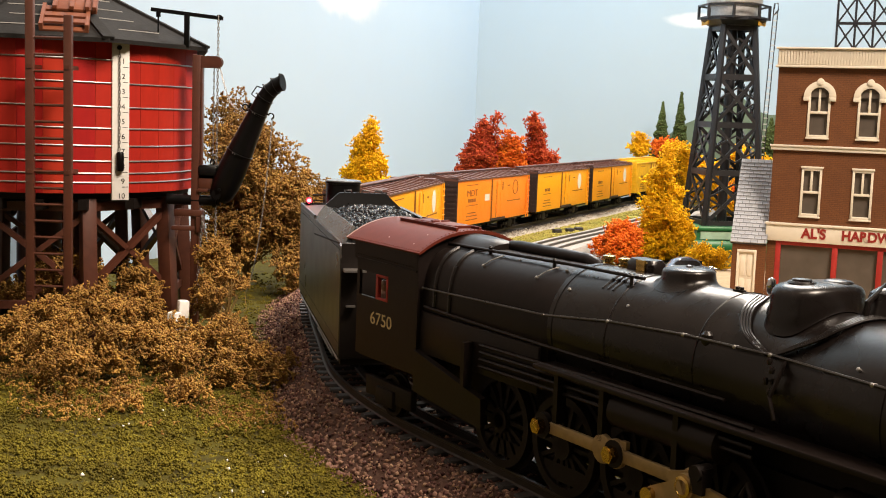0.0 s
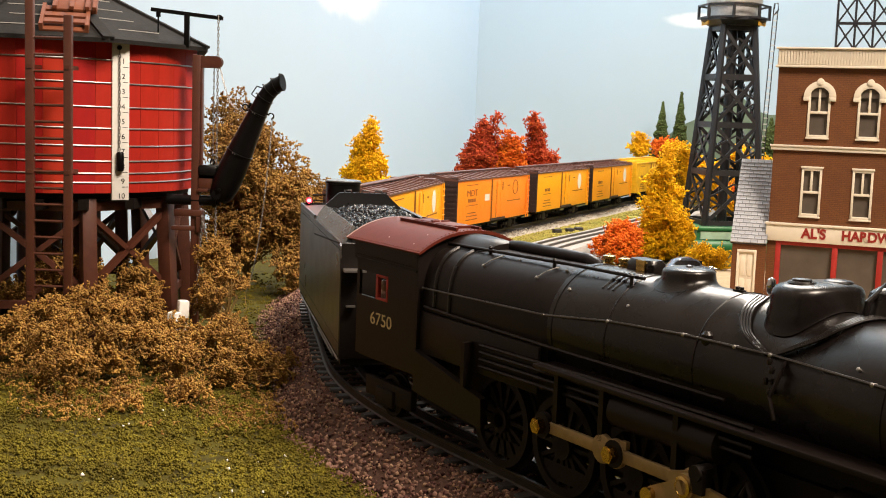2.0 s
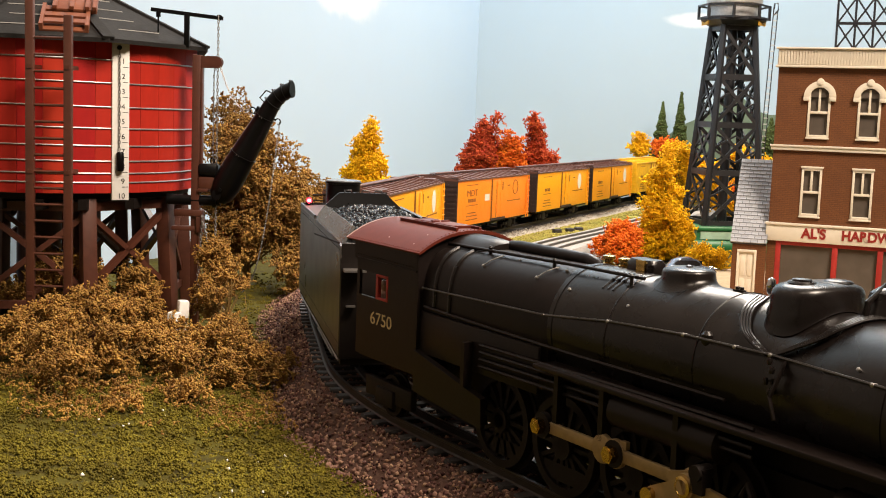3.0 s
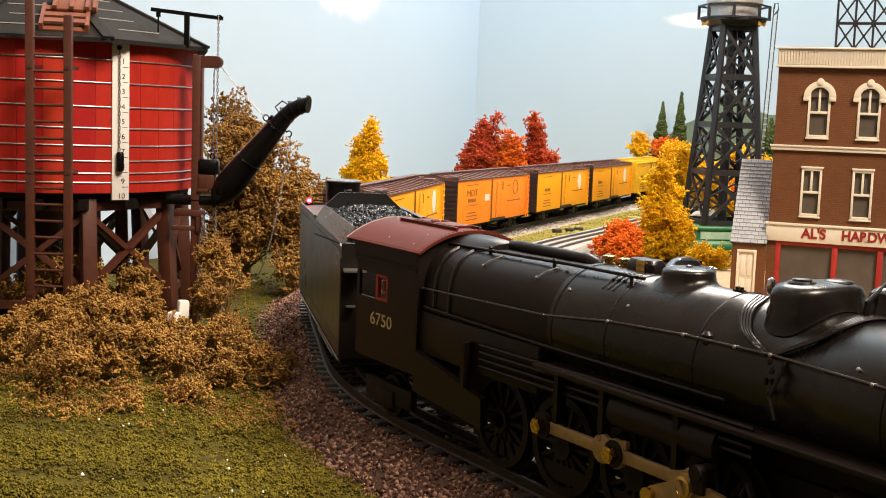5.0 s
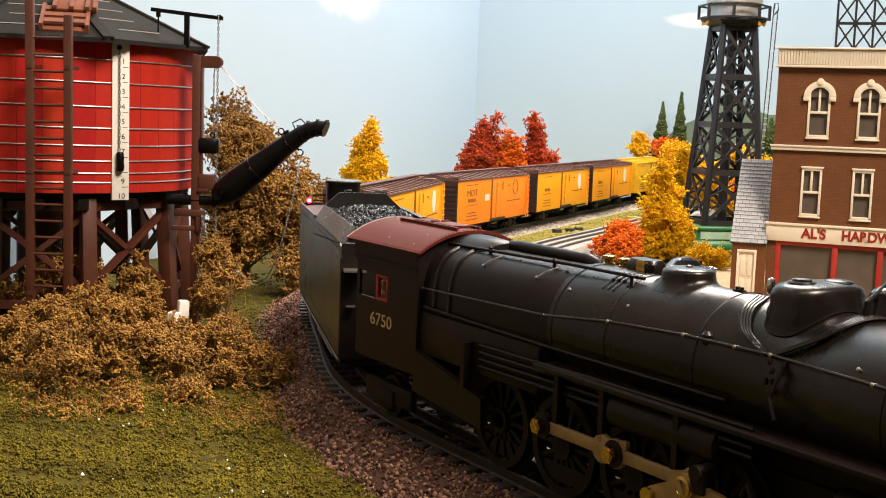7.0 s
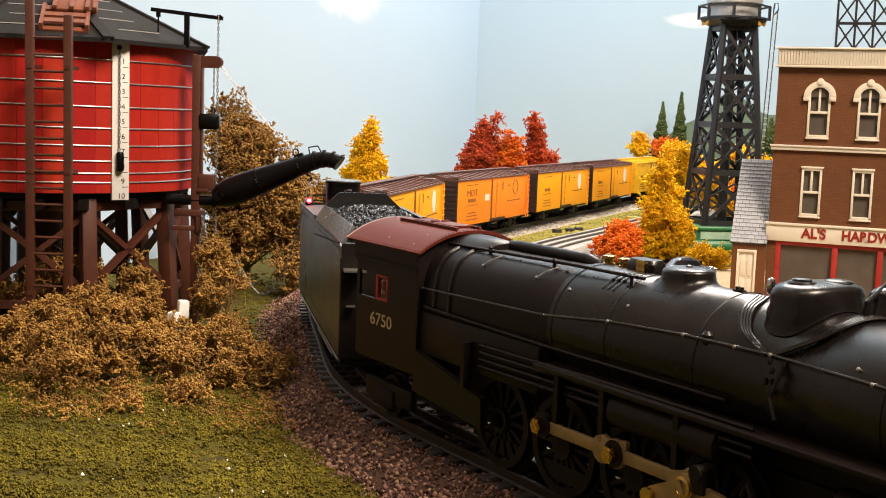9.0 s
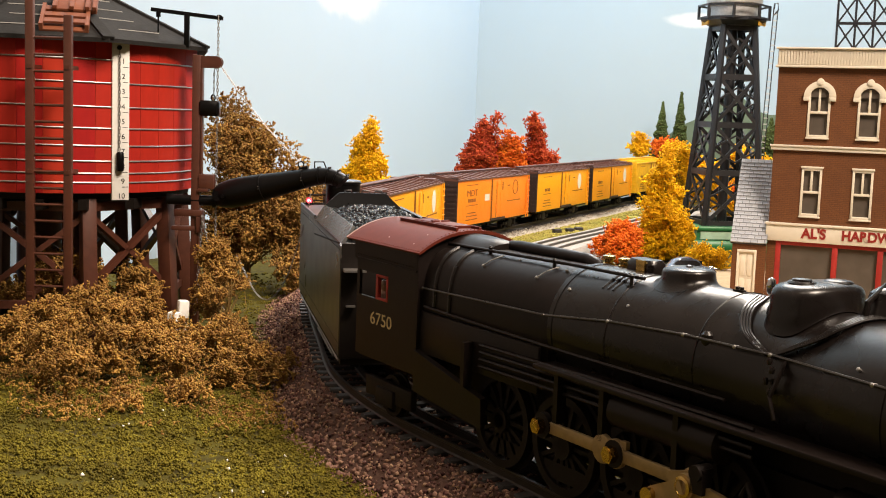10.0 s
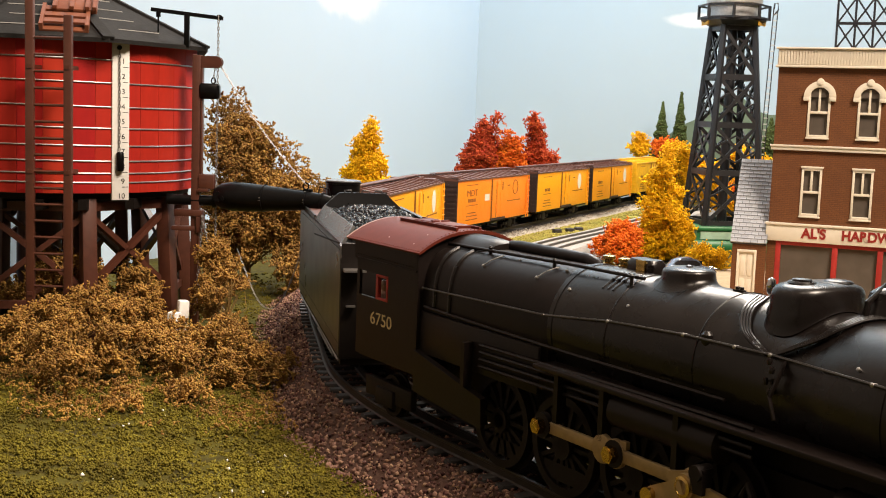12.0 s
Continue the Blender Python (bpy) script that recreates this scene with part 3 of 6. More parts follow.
    part("pulley_bracket", Geo().box(0.2, 1.35, -0.3, -0.1, 18.15, 18.95).box(0.2, 1.35, 0.1, 0.3, 18.15, 18.95).cyl((1.32, -0.34, 18.55), (1.32, -0.13, 18.55), 0.4, n=16)
         .cyl((1.32, 0.13, 18.55), (1.32, 0.34, 18.55), 0.4, n=16), RUST, mast, "brown pulley bracket")
    part("pulley", Geo().cyl((1.3, -0.07, 18.55), (1.3, 0.07, 18.55), 0.3, n=16), RUST, mast)
    part("spout_bracket", Geo().box(0.25, 1.3, -0.45, -0.25, 9.9, 10.9).box(0.25, 1.3, 0.25, 0.45, 9.9, 10.9).box(0.2, 0.9, -0.5, 0.5, 9.7, 9.95), RUST, mast, "brown spout bracket", bevel=0.04)
    part("lower_bracket", Geo().box(-1.4, 0.5, -0.5, 0.5, 8.0, 8.45).box(0.1, 0.55, -0.5, 0.5, 6.9, 8.0).box(-1.6, 0.2, -0.4, 0.4, 7.0, 7.3), RUST, mast, bevel=0.05)
    part("outlet_pipe", Geo().cyl((-2.0, 0, 9.1), (1.7, 0, 9.1), 0.36, n=16).cyl((1.2, 0, 9.1), (1.45, 0, 9.1), 0.5, n=16), BLACK, mast, "black outlet pipe")
    # swivel arm over the roof edge
    arm = part("hoist_post", Geo().box(-0.17, 0.17, -0.17, 0.17, 19.5, 21.75), BLACK, t, "black hoist post", m=at(10.5, -3.5, 0), bevel=0.03)
    part("hoist_arm", Geo().beam((-2.45, 0, 21.95), (2.45, 0, 21.5), 0.22, 0.26).cyl((-1.95, 0, 21.9), (-1.95, 0, 20.4), 0.06, n=8).cyl((-1.95, 0, 21.85), (-1.95, 0, 21.45), 0.16, n=10)
         .cyl((2.2, -0.15, 21.55), (2.2, 0.15, 21.55), 0.2, n=12), BLACK, arm, "black hoist arm", bevel=0.02)
    part("hanging_chain", chain_geo(18.0), CHAIN, t, "long steel chain", m=at(12.68, -3.75, 21.5))
    part("hanging_chain", chain_geo(7.0), CHAIN, t, "short steel chain", m=at(11.85, -4.1, 8.0, 0, 0, 4))
    part("hanging_chain", chain_geo(7.0), CHAIN, t, "short steel chain", m=at(11.8, -4.1, 8.0, 0, 0, -14))
    solid("block", Geo().box(-0.32, 0.32, -0.4, 0.4, 0, 3.3), WHITE, "white plaster block standing in the brush", "block", at(-16.45, 74.0, 0.0, 24, 0, 3), bevel=0.08)
    solid("block", Geo().box(-0.35, 0.3, -0.35, 0.35, 0, 2.7), WHITE, "low white plaster block in the brush", "block", at(-16.85, 73.2, 0.0, -12, 0, 5), bevel=0.08)
    return t


def chain_geo(length, link=0.32, r=0.027):
    """Chain hanging down from the origin: flat oval links, turned by quarter turns."""
    g = Geo()
    n = int(length / (link * 0.72))
    for k in range(n):
        z = -k * link * 0.72
        pts = []
        for i in range(9):
            a = 2 * math.pi * i / 8
            x, zz = 0.07 * math.cos(a), link / 2 * math.sin(a)
            pts.append((x, 0, z + zz) if k % 2 else (0, x, z + zz))
        g.tube(pts, r, 4)
    return g


# ---- the moving spout, its counterweight and chains ----
HINGE = (-15.47, 81.5, 9.46)
PULLEY = (-15.66, 81.5, 18.45)
AZ = -15.0
SWING = [(0.0, 65.0), (2.0, 65.0), (2.5, 62.5), (3.0, 59.8), (5.0, 50.0), (5.5, 47.2), (6.0, 44.4), (6.5, 41.6), (7.0, 37.2), (9.0, 21.6), (9.5, 17.5), (10.0, 13.4), (10.5, 9.2),
         (11.0, 5.0), (11.5, 2.0), (12.0, 0.0)]
LIFT = [(0.0, 11.0), (2.0, 11.0), (3.0, 11.1), (5.0, 11.4), (6.0, 11.75), (7.0, 12.85), (9.0, 14.5), (9.5, 14.95), (10.0, 15.4), (10.5, 15.8), (11.0, 16.1), (11.5, 16.35), (12.0, 16.55)]


def along(rows, t):
    for (a, x), (b, y) in zip(rows, rows[1:]):
        if t <= b:
            return x + (y - x) * (t - a) / (b - a)
    return rows[-1][1]


def spout_pose(t):
    return at(*HINGE, AZ, 0, -along(SWING, t))


def spout():
    t = thing("water_spout", spout_pose(0), "black tapered water spout hinged to the water tank", "spout")
    body = Geo()
    prof = [(-0.3, 0.60, 0), (0.1, 0.86, 0), (0.9, 0.99, 0), (1.7, 1.0, 0), (3.0, 0.92, 0), (5.0, 0.76, 0), (6.4, 0.64, 0), (7.4, 0.57, -0.02), (8.0, 0.54, -0.12), (8.55, 0.53, -0.36), (9.05, 0.52, -0.72)]
    rings = []
    for i, (x, r, z) in enumerate(prof):
        tilt = 0 if i < 7 else (0.15, 0.4, 0.75, 1.0)[i - 7]
        rings.append([(x + math.sin(tilt) * r * math.sin(a) * 1.0, r * 0.95 * math.cos(a), z + math.cos(tilt) * r * math.sin(a)) for a in np.linspace(0, 2 * math.pi, 21)[:-1]])
    body.loft(rings)
    b = part("spout_pipe", body, BLACK, t, "glossy black tapered pipe")
    for x, r in ((3.3, 0.92), (6.35, 0.66)):
        part("band", Geo().lathe([(r - 0.03, -0.06), (r + 0.02, -0.05), (r + 0.02, 0.05), (r - 0.03, 0.06)], 20), BLACK, b, m=pose(x * CM, 0, 0, 0, 90, 0))
    part("seam", Geo().beam((1.0, 0, 1.0), (6.4, 0, 0.65), 0.10, 0.06), BLACK, b)
    for x, r, z, turn in ((7.45, 0.60, -0.03, 99), (8.05, 0.575, -0.13, 112), (8.55, 0.56, -0.36, 128), (8.98, 0.56, -0.68, 142)):
        part("mouth_ring", Geo().lathe([(r - 0.05, -0.05), (r + 0.01, -0.04), (r + 0.01, 0.04), (r - 0.05, 0.05)], 20), BLACK, b, "stepped ring at the mouth", m=pose(x * CM, 0, z * CM, 0, turn, 0))
        a = radians(turn - 90)
        # small metal blocks added as glints on the mouth rings
        part("mouth_glint", Geo().box(-0.05, 0.05, -0.24, -0.12, r - 0.02, r + 0.05).box(-0.05, 0.05, 0.12, 0.24, r - 0.02, r + 0.05), GUNMETAL, b, m=pose(x * CM, 0, z * CM, 0, math.degrees(a), 0))
    # bright steel bits added as glints on the bands
    for x, r in ((3.3, 0.93), (6.35, 0.67)):
        part("band_glint", Geo().box(x - 0.04, x + 0.04, -0.38, -0.3, r * 0.90, r * 0.98).box(x - 0.04, x + 0.04, -r * 1.0, -r * 0.93, -0.1, 0.12), STEEL, b, "bright steel bit standing in for a glint on the band")
    ring = [(6.3 + 0.2 * math.cos(a), 0, 0.98 + 0.22 * math.sin(a)) for a in np.linspace(0, 2 * math.pi, 13)]
    part("lifting_eye", Geo().tube(ring, 0.05, 6).box(6.15, 6.75, -0.12, 0.12, 0.55, 0.80), BLACK, t)
    ring = [(6.6 + 0.2 * math.cos(a), 0, -0.95 + 0.2 * math.sin(a)) for a in np.linspace(-2.6, 1.6, 11)]
    part("hook", Geo().tube(ring, 0.05, 6).cyl((6.6, 0, -0.8), (6.6, 0, -0.5), 0.06, n=6), BLACK, t)
    part("handle", Geo().tube([(7.2, 0, 0.5), (7.3, 0, 0.98), (7.95, 0, 0.85), (8.05, 0, 0.3)], 0.05, 6), BLACK, t)
    part("hinge_plate", Geo().cyl((0.15, -0.82, 0), (0.15, 0.82, 0), 0.35, n=14).cyl((0.6, -0.98, -0.1), (0.6, 0.98, -0.1), 0.12, n=8), BLACK, t)
    return t


def counterweight():
    t = thing("counterweight", at(-16.05, 81.5, 11.0), "small black drum counterweight on a chain", "weight")
    part("drum", Geo().box(-0.95, 0.45, -0.45, 0.45, -0.5, 0.55, e=0.14), BLACK, t)
    part("eye", Geo().tube([(0.14 * math.cos(a), 0, 0.75 + 0.2 * math.sin(a)) for a in np.linspace(0, 2 * math.pi, 11)], 0.05, 6), BLACK, t)
    return t


LINK = 0.5


def chain_bits(count, label, group):
    me = Geo()
    for k, z in enumerate((-0.16, 0.0, 0.16)):
        pts = []
        for i in range(9):
            a = 2 * math.pi * i / 8
            x, zz = 0.058 * math.cos(a), 0.125 * math.sin(a)
            pts.append((z * 1.04 + zz, 0, x) if k % 2 else (z * 1.04 + zz, x, 0))
        me.tube(pts, 0.021, 4)
    mesh = me.mesh("chain_link", CHAIN)
    out = []
    for k in range(count):
        ob = tagged(new("chain_link", mesh), label, "chain", group)
        out.append(ob)
    return out


def bit_pose(a, b):
    """A piece of chain lying from a towards b."""
    d = Vector(b) - Vector(a)
    q = d.to_track_quat("X", "Z")
    c = (Vector(a) + Vector(b)) / 2 * CM
    return Matrix.Translation(c) @ q.to_matrix().to_4x4()


def hang(a, b, length, n=40):
    """Points of a slack or taut chain of that length between a and b."""
    a, b = Vector(a), Vector(b)
    d = (b - a).length
    slack = max(0.0, length - d)
    sag = math.sqrt(3 * d * slack / 8) if slack > 0 else 0
    return [a.lerp(b, i / n) + Vector((0, 0, -4 * sag * (i / n) * (1 - i / n))) for i in range(n + 1)]


def walk_line(pts, s):
    for a, b in zip(pts, pts[1:]):
        d = (b - a).length
        if s <= d:
            return a.lerp(b, s / max(d, 1e-6))
        s -= d
    return pts[-1] + (pts[-1] - pts[-2]).normalized() * s


# ---- motion, written once ----
def motions():
    times = [t for t, _ in SWING]
    times = sorted(set(times + [1.0, 4.0, 8.0, 7.6, 8.5, 3.6, 4.5]))
    walk(SPOUT, [(t, spout_pose(t)) for t in times])
    walk(WEIGHT, [(t, at(-16.05, 81.5, along(LIFT, t))) for t in times])
    rows_a = [[] for _ in LIFTBITS]
    rows_b = [[] for _ in PULLBITS]
    for t in times:
        m = spout_pose(t)
        eye = m @ Vector((6.3 * CM, 0, 1.12 * CM)) / CM
        hook = m @ Vector((6.6 * CM, 0, -1.1 * CM)) / CM
        low = along(LIFT, t)
        reach = (eye - Vector(PULLEY)).length
        need = max(reach * 1.005, 4.6)
        line = hang(eye, PULLEY, need)
        total = sum((b - a).length for a, b in zip(line, line[1:]))
        line = line[:-1] + [Vector(PULLEY) + Vector((-0.1, 0, 0)), Vector(PULLEY) + Vector((-0.35, 0, -0.25)), Vector(PULLEY) + Vector((-0.4, 0, -30))]
        for k, r in enumerate(rows_a):
            a, b = walk_line(line, k * LINK), walk_line(line, (k + 1) * LINK)
            if b.x < PULLEY[0] - 0.3 and b.z < low:   # surplus chain lies inside the drum
                a, b = Vector((-16.2, 81.5, low + 0.25)), Vector((-16.2, 81.5, low - 0.25))
            r.append((t, bit_pose(a, b)))
        foot = Vector((-13.4, 81.8, 3.5))
        line = hang(hook, foot, max((hook - foot).length * 1.003, 12.4))
        for k, r in enumerate(rows_b):
            a, b = walk_line(line, k * LINK), walk_line(line, (k + 1) * LINK)
            r.append((t, bit_pose(a, b)))
    for obs, rows in ((LIFTBITS, rows_a), (PULLBITS, rows_b)):
        for ob, r in zip(obs, rows):
            walk(ob, r)


# ---- the train ----
def arch(half, eave, peak, n=14, thick=0.0):
    """Points of a shallow roof curve from -half to half."""
    out = []
    for i in range(n + 1):
        u = -1 + 2 * i / n
        out.append((u * half, eave + (peak - eave) * (1 - abs(u) ** 2.2) - thick))
    return out


def yz_loft(sections, closed=True):
    """Sections: (x, [(y, z), ...]) drawn out along x."""
    return Geo().loft([[(x, y, z) for y, z in sec] for x, sec in sections])


def wheel_mesh(r, material, name, spokes=12):
    g = Geo()
    g.hoop([(r * 0.82, -0.22), (r * 1.08, -0.22), (r * 1.08, -0.14), (r, -0.12), (r, 0.24), (r * 0.82, 0.24)], 32, Matrix.Rotation(radians(90), 4, "X"))
    g.lathe([(r * 0.84, -0.12), (r * 0.84, 0.05), (r * 0.3, 0.1)], 24, Matrix.Rotation(radians(90), 4, "X"))
    return g.mesh(name, material)


def locomotive():
    t = thing("steam_locomotive", at(-2.3, 57.0, 1.8, -58), "black steam locomotive with a red-brown cab roof, standing on the track", "locomotive")
    H = 2.65
    # cab
    cab = part("cab", Geo().box(1.2, 6.5, -H + 0.15, H - 0.15, 2.5, 2.75), ENGINE, t, "black cab with side windows")
    for sgn in (-1, 1):
        y0, y1 = sorted((sgn * H, sgn * (H - 0.14)))
        for nm, x0, x1, z0, z1 in (("lower_side", 1.15, 6.6, 2.6, 5.35), ("rear_pillar", 1.15, 1.4, 5.35, 6.5), ("front_side", 4.1, 6.6, 5.35, 6.5), ("upper_side", 1.15, 6.6, 6.5, 7.05)):
            part(nm, Geo().box(x0, x1, y0, y1, z0, z1), ENGINE, cab)
        part("eave_sheet", Geo().loft([[(x, y, z) for y, z in ((sgn * H, 7.05), (sgn * (H + 0.02), 7.95), (sgn * (H - 0.15), 7.95), (sgn * (H - 0.15), 7.05))] for x in (0.9, 6.6)]), ENGINE, cab)
    part("front_sheet", Geo().loft([[(x, y, z) for y, z in [(-H, 2.6)] + arch(H, 7.9, 8.75) + [(H, 2.6)]] for x in (6.605, 6.68)]), ENGINE, cab)
    outer = arch(H + 0.12, 7.88, 8.8)
    inner = arch(H + 0.05, 7.8, 8.66)
    roof = part("cab_roof", yz_loft([(0.26, outer + inner[::-1]), (6.85, outer + inner[::-1])]), CABROOF, t, "speckled red-brown cab roof")
    # pale strip paints the light caught by the roof's rear edge
    part("roof_edge", yz_loft([(0.15, outer + inner[::-1]), (0.265, outer + inner[::-1])]), mat("pale_lit_rim", (0.45, 0.28, 0.24), 0.4), roof, "rear edge of the roof, painted pale as a lit rim")
    riv = Geo()
    for k in range(30):
        u = -1 + 2 * (k + 0.5) / 30
        riv.lathe([(0.035, 0), (0.03, 0.03), (0.01, 0.045)], 6, Matrix.Translation((6.72, u * (H + 0.12), 7.88 + 0.92 * (1 - abs(u) ** 2.2))))
    for k in range(34):
        riv.lathe([(0.03, 0), (0.025, 0.03), (0.01, 0.04)], 6, Matrix.Translation((0.35 + k * 0.19, -H - 0.03, 7.93)))
    tagged(part("rivets", riv, CABROOF, roof), kind="stuff")
    for y in (-0.65, 0.55):
        part("vent_rail", Geo().box(1.6, 6.5, y - 0.06, y + 0.06, 8.76, 8.90), CABROOF, roof, "raised vent rail")
    vent = part("roof_vent", Geo().box(2.6, 5.9, -0.55, 0.45, 8.78, 8.93), CABROOF, roof, "sliding roof vent", bevel=0.03)
    part("vent_handle", Geo().box(4.0, 4.2, -0.5, 0.4, 8.93, 8.99), CABROOF, vent)
    # cab windows
    fr = Geo()
    for a, b, c, d in ((3.0, 4.08, 6.38, 6.49), (3.0, 4.08, 5.34, 5.45), (3.0, 3.2, 5.45, 6.38), (3.96, 4.08, 5.45, 6.38)):
        fr.box(a, b, -H - 0.03, -H + 0.16, c, d)
    part("window_frame", fr, REDPAINT, cab, "red window frame", bevel=0.015)
    part("belt_strip", Geo().box(1.1, 6.55, -H - 0.05, -H, 7.0, 7.08), ENGINE, cab)
    rv = Geo()
    for k in range(20):
        rv.lathe([(0.03, 0), (0.024, 0.025), (0.008, 0.035)], 6, Matrix.Translation((1.3 + k * 0.26, -H - 0.03, 7.22)) @ Matrix.Rotation(radians(90), 4, "X"))
    tagged(part("rivets", rv, ENGINE, cab), kind="stuff")
    part("backhead", Geo().lathe([(1.9, 0), (1.9, 0.6), (1.6, 0.8)], 24, Matrix.Translation((5.6, 0, 5.0)) @ Matrix.Rotation(radians(-90), 4, "Y")), UNDER, cab)
    letters("cab_number", "6750", 0.56, CREAM, cab, Matrix.Translation((3.52 * CM, (-H - 0.008) * CM, 4.42 * CM)) @ FACE, 0.008, "cream figures", 1.95, 0.0)
    part("deck_plate", Geo().box(0.5, 1.2, -H + 0.4, H - 0.1, 2.5, 2.7), UNDER, cab)
    fig = Geo().lathe([(0.28, 0), (0.36, 0.3), (0.3, 0.7), (0.12, 0.82), (0.2, 0.95), (0.22, 1.1), (0.1, 1.28)], 12)
    solid("driver_figure", fig, FIGURE, "small plain plastic figure in the cab window", "figure", t.matrix_basis @ at(2.75, -H + 0.55, 4.85))
    # firebox with rounded shoulders, and round boiler
    def section(x, w, top, corner, bottom):
        pts = []
        for a in np.linspace(-90, 90, 17):
            aa = radians(a)
            pts.append((math.copysign(abs(math.sin(aa)) ** corner, a) * w, bottom + (top - bottom) * abs(math.cos(aa)) ** corner))
        pts += [(w * 0.96, bottom - 1.0), (w * 0.8, bottom - 2.2), (-w * 0.8, bottom - 2.2), (-w * 0.96, bottom - 1.0)]
        return [(x, y, z) for y, z in pts]
    fb = Geo().loft([section(6.5, 2.35, 8.2, 0.62, 5.6), section(8.0, 2.35, 8.25, 0.62, 5.6), section(13.6, 2.35, 8.3, 0.64, 5.7), section(14.6, 2.34, 8.32, 0.74, 5.8), section(15.4, 2.3, 8.34, 0.95, 6.0)])
    part("firebox", fb, ENGINE, t, "black square-shouldered firebox", angle=50)
    RB = 2.28
    rot = Matrix.Rotation(radians(90), 4, "Y")
    boil = Geo().lathe([(RB, 15.2), (RB, 23.2), (RB - 0.03, 23.25), (RB - 0.03, 27.6), (RB, 27.65), (RB, 33.5), (RB - 0.05, 33.6), (RB - 0.05, 37.0), (RB - 0.4, 37.35)], 64, Matrix.Translation((0, 0, 6.12)) @ rot)
    boiler = part("boiler", boil, SMOKEBOX, t, "satin black round boiler")
    for x in (15.5, 29.8, 33.4):
        part("boiler_band", Geo().lathe([(RB - 0.02, -0.14), (RB + 0.03, -0.12), (RB + 0.03, 0.12), (RB - 0.02, 0.14)], 64, Matrix.Translation((x, 0, 6.12)) @ rot), SMOKEBOX, boiler)
    front = part("smokebox_front", Geo().lathe([(1.9, 37.3), (1.7, 37.55), (0.8, 37.75), (0.2, 37.8)], 32, Matrix.Translation((0, 0, 6.12)) @ rot), SMOKEBOX, boiler)
    # steam dome and sand dome, with flared skirts lying on the barrel
    def dome(name, x, a, b, top, cut, label, power=2.0, flare=0.55):
        g, rings = Geo(), []
        n = 40
        prof = [(1.0 + flare, 0.0), (1.0 + flare * 0.45, 0.10), (1.05, 0.24), (1.0, 0.40), (0.985, 0.68), (0.95, 0.80), (0.87, 0.895), (0.72, 0.955), (0.45, 0.99), (0.02, 1.0)]
        for k, h in prof:
            ring = []
            for i in range(n):
                ang = 2 * math.pi * i / n
                c, s = math.cos(ang), math.sin(ang)
                q = (abs(c) ** power + abs(s) ** power) ** (-1 / power)
                px, py = a * k * c * q, b * k * s * q
                yy = min(abs(py), RB * 0.98)
                base = 6.12 + math.sqrt(RB ** 2 - yy ** 2) + 0.01
                ring.append((x + px, py, base + (top - base) * h))
            rings.append(ring)
        g.loft(rings)
        return part(name, g, SMOKEBOX, t, label, angle=60)
    d1 = dome("steam_dome", 20.15, 0.9, 0.9, 8.90, 0, "low oval steam dome", 2.1, 0.30)
    part("dome_nut", Geo().lathe([(0.12, 0), (0.12, 0.06), (0.05, 0.09)], 8), SMOKEBOX, d1, m=at(20.15, 0, 8.88))
    d2 = dome("sand_dome", 25.68, 0.95, 1.58, 9.16, 0, "wide rounded sand dome", 2.9, 0.08)
    part("filler_cap", Geo().lathe([(0.42, 0), (0.44, 0.05), (0.38, 0.1), (0.3, 0.1), (0.28, 0.16), (0.05, 0.19)], 24), SMOKEBOX, d2, "round filler cap", m=at(25.6, -0.66, 9.1))
    part("filler_cap", Geo().lathe([(0.42, 0), (0.44, 0.05), (0.38, 0.1), (0.05, 0.12)], 24), SMOKEBOX, d2, "round filler cap", m=at(25.85, 0.66, 9.1))
    # sand pipes that swing round the dome and down the barrel
    for k in range(4):
        o = k * 0.13
        for way in ([(24.0, -0.3, 0), (24.25, -1.2, 0), (24.75, -1.8, 0), (25.4, -2.02, 0), (25.9, -2.12, 0)],
                    [(28.3, 0.5, 0), (27.7, -0.3, 0), (27.45, -1.06, 0), (27.1, -1.6, 0), (26.5, -1.93, 0), (26.0, -2.1, 0)]):
            side = -1 if way[0][0] < 25 else 1
            pts = smoothline([(x + side * o * (1 - 0.16 * i), y - 0.02 * k, 6.12 + math.sqrt(max(0.01, (RB + 0.06) ** 2 - y * y))) for i, (x, y, _) in enumerate(way)], 4)
            part("sand_pipe", Geo().tube(pts, 0.055, 6), SMOKEBOX, d2)
    for k, (x, z) in enumerate(((26.1, 7.0), (26.2, 6.75), (26.0, 6.4), (26.15, 6.1))):
        part("valve_knob", Geo().lathe([(0.06, -0.1), (0.09, 0.0), (0.05, 0.1)], 8), SMOKEBOX, d2, m=at(x, -2.36, z))
    # bell behind the dome
    part("bell", Geo().lathe([(0.75, 0), (0.7, 0.1), (0.52, 0.5), (0.42, 0.9), (0.2, 1.05)], 20), SMOKEBOX, t, "dark bell", m=at(27.7, 0.45, 8.2))
    part("bell_yoke", Geo().tube([(27.7, -0.35, 8.2), (27.7, -0.3, 8.85), (27.7, 0.45, 9.3), (27.7, 1.2, 8.85), (27.7, 1.25, 7.9)], 0.09, 8), SMOKEBOX, t)
    # bands and seams on the firebox, catching the light on its shoulder
    for x in (7.6, 8.75):
        ring = section(x, 2.37, 8.27, 0.62, 5.6)
        pts = [p for p in ring[:17]]
        part("firebox_band", Geo().tube(pts, 0.045 if x > 9 else 0.09, 6), SMOKEBOX, t, "raised firebox band")
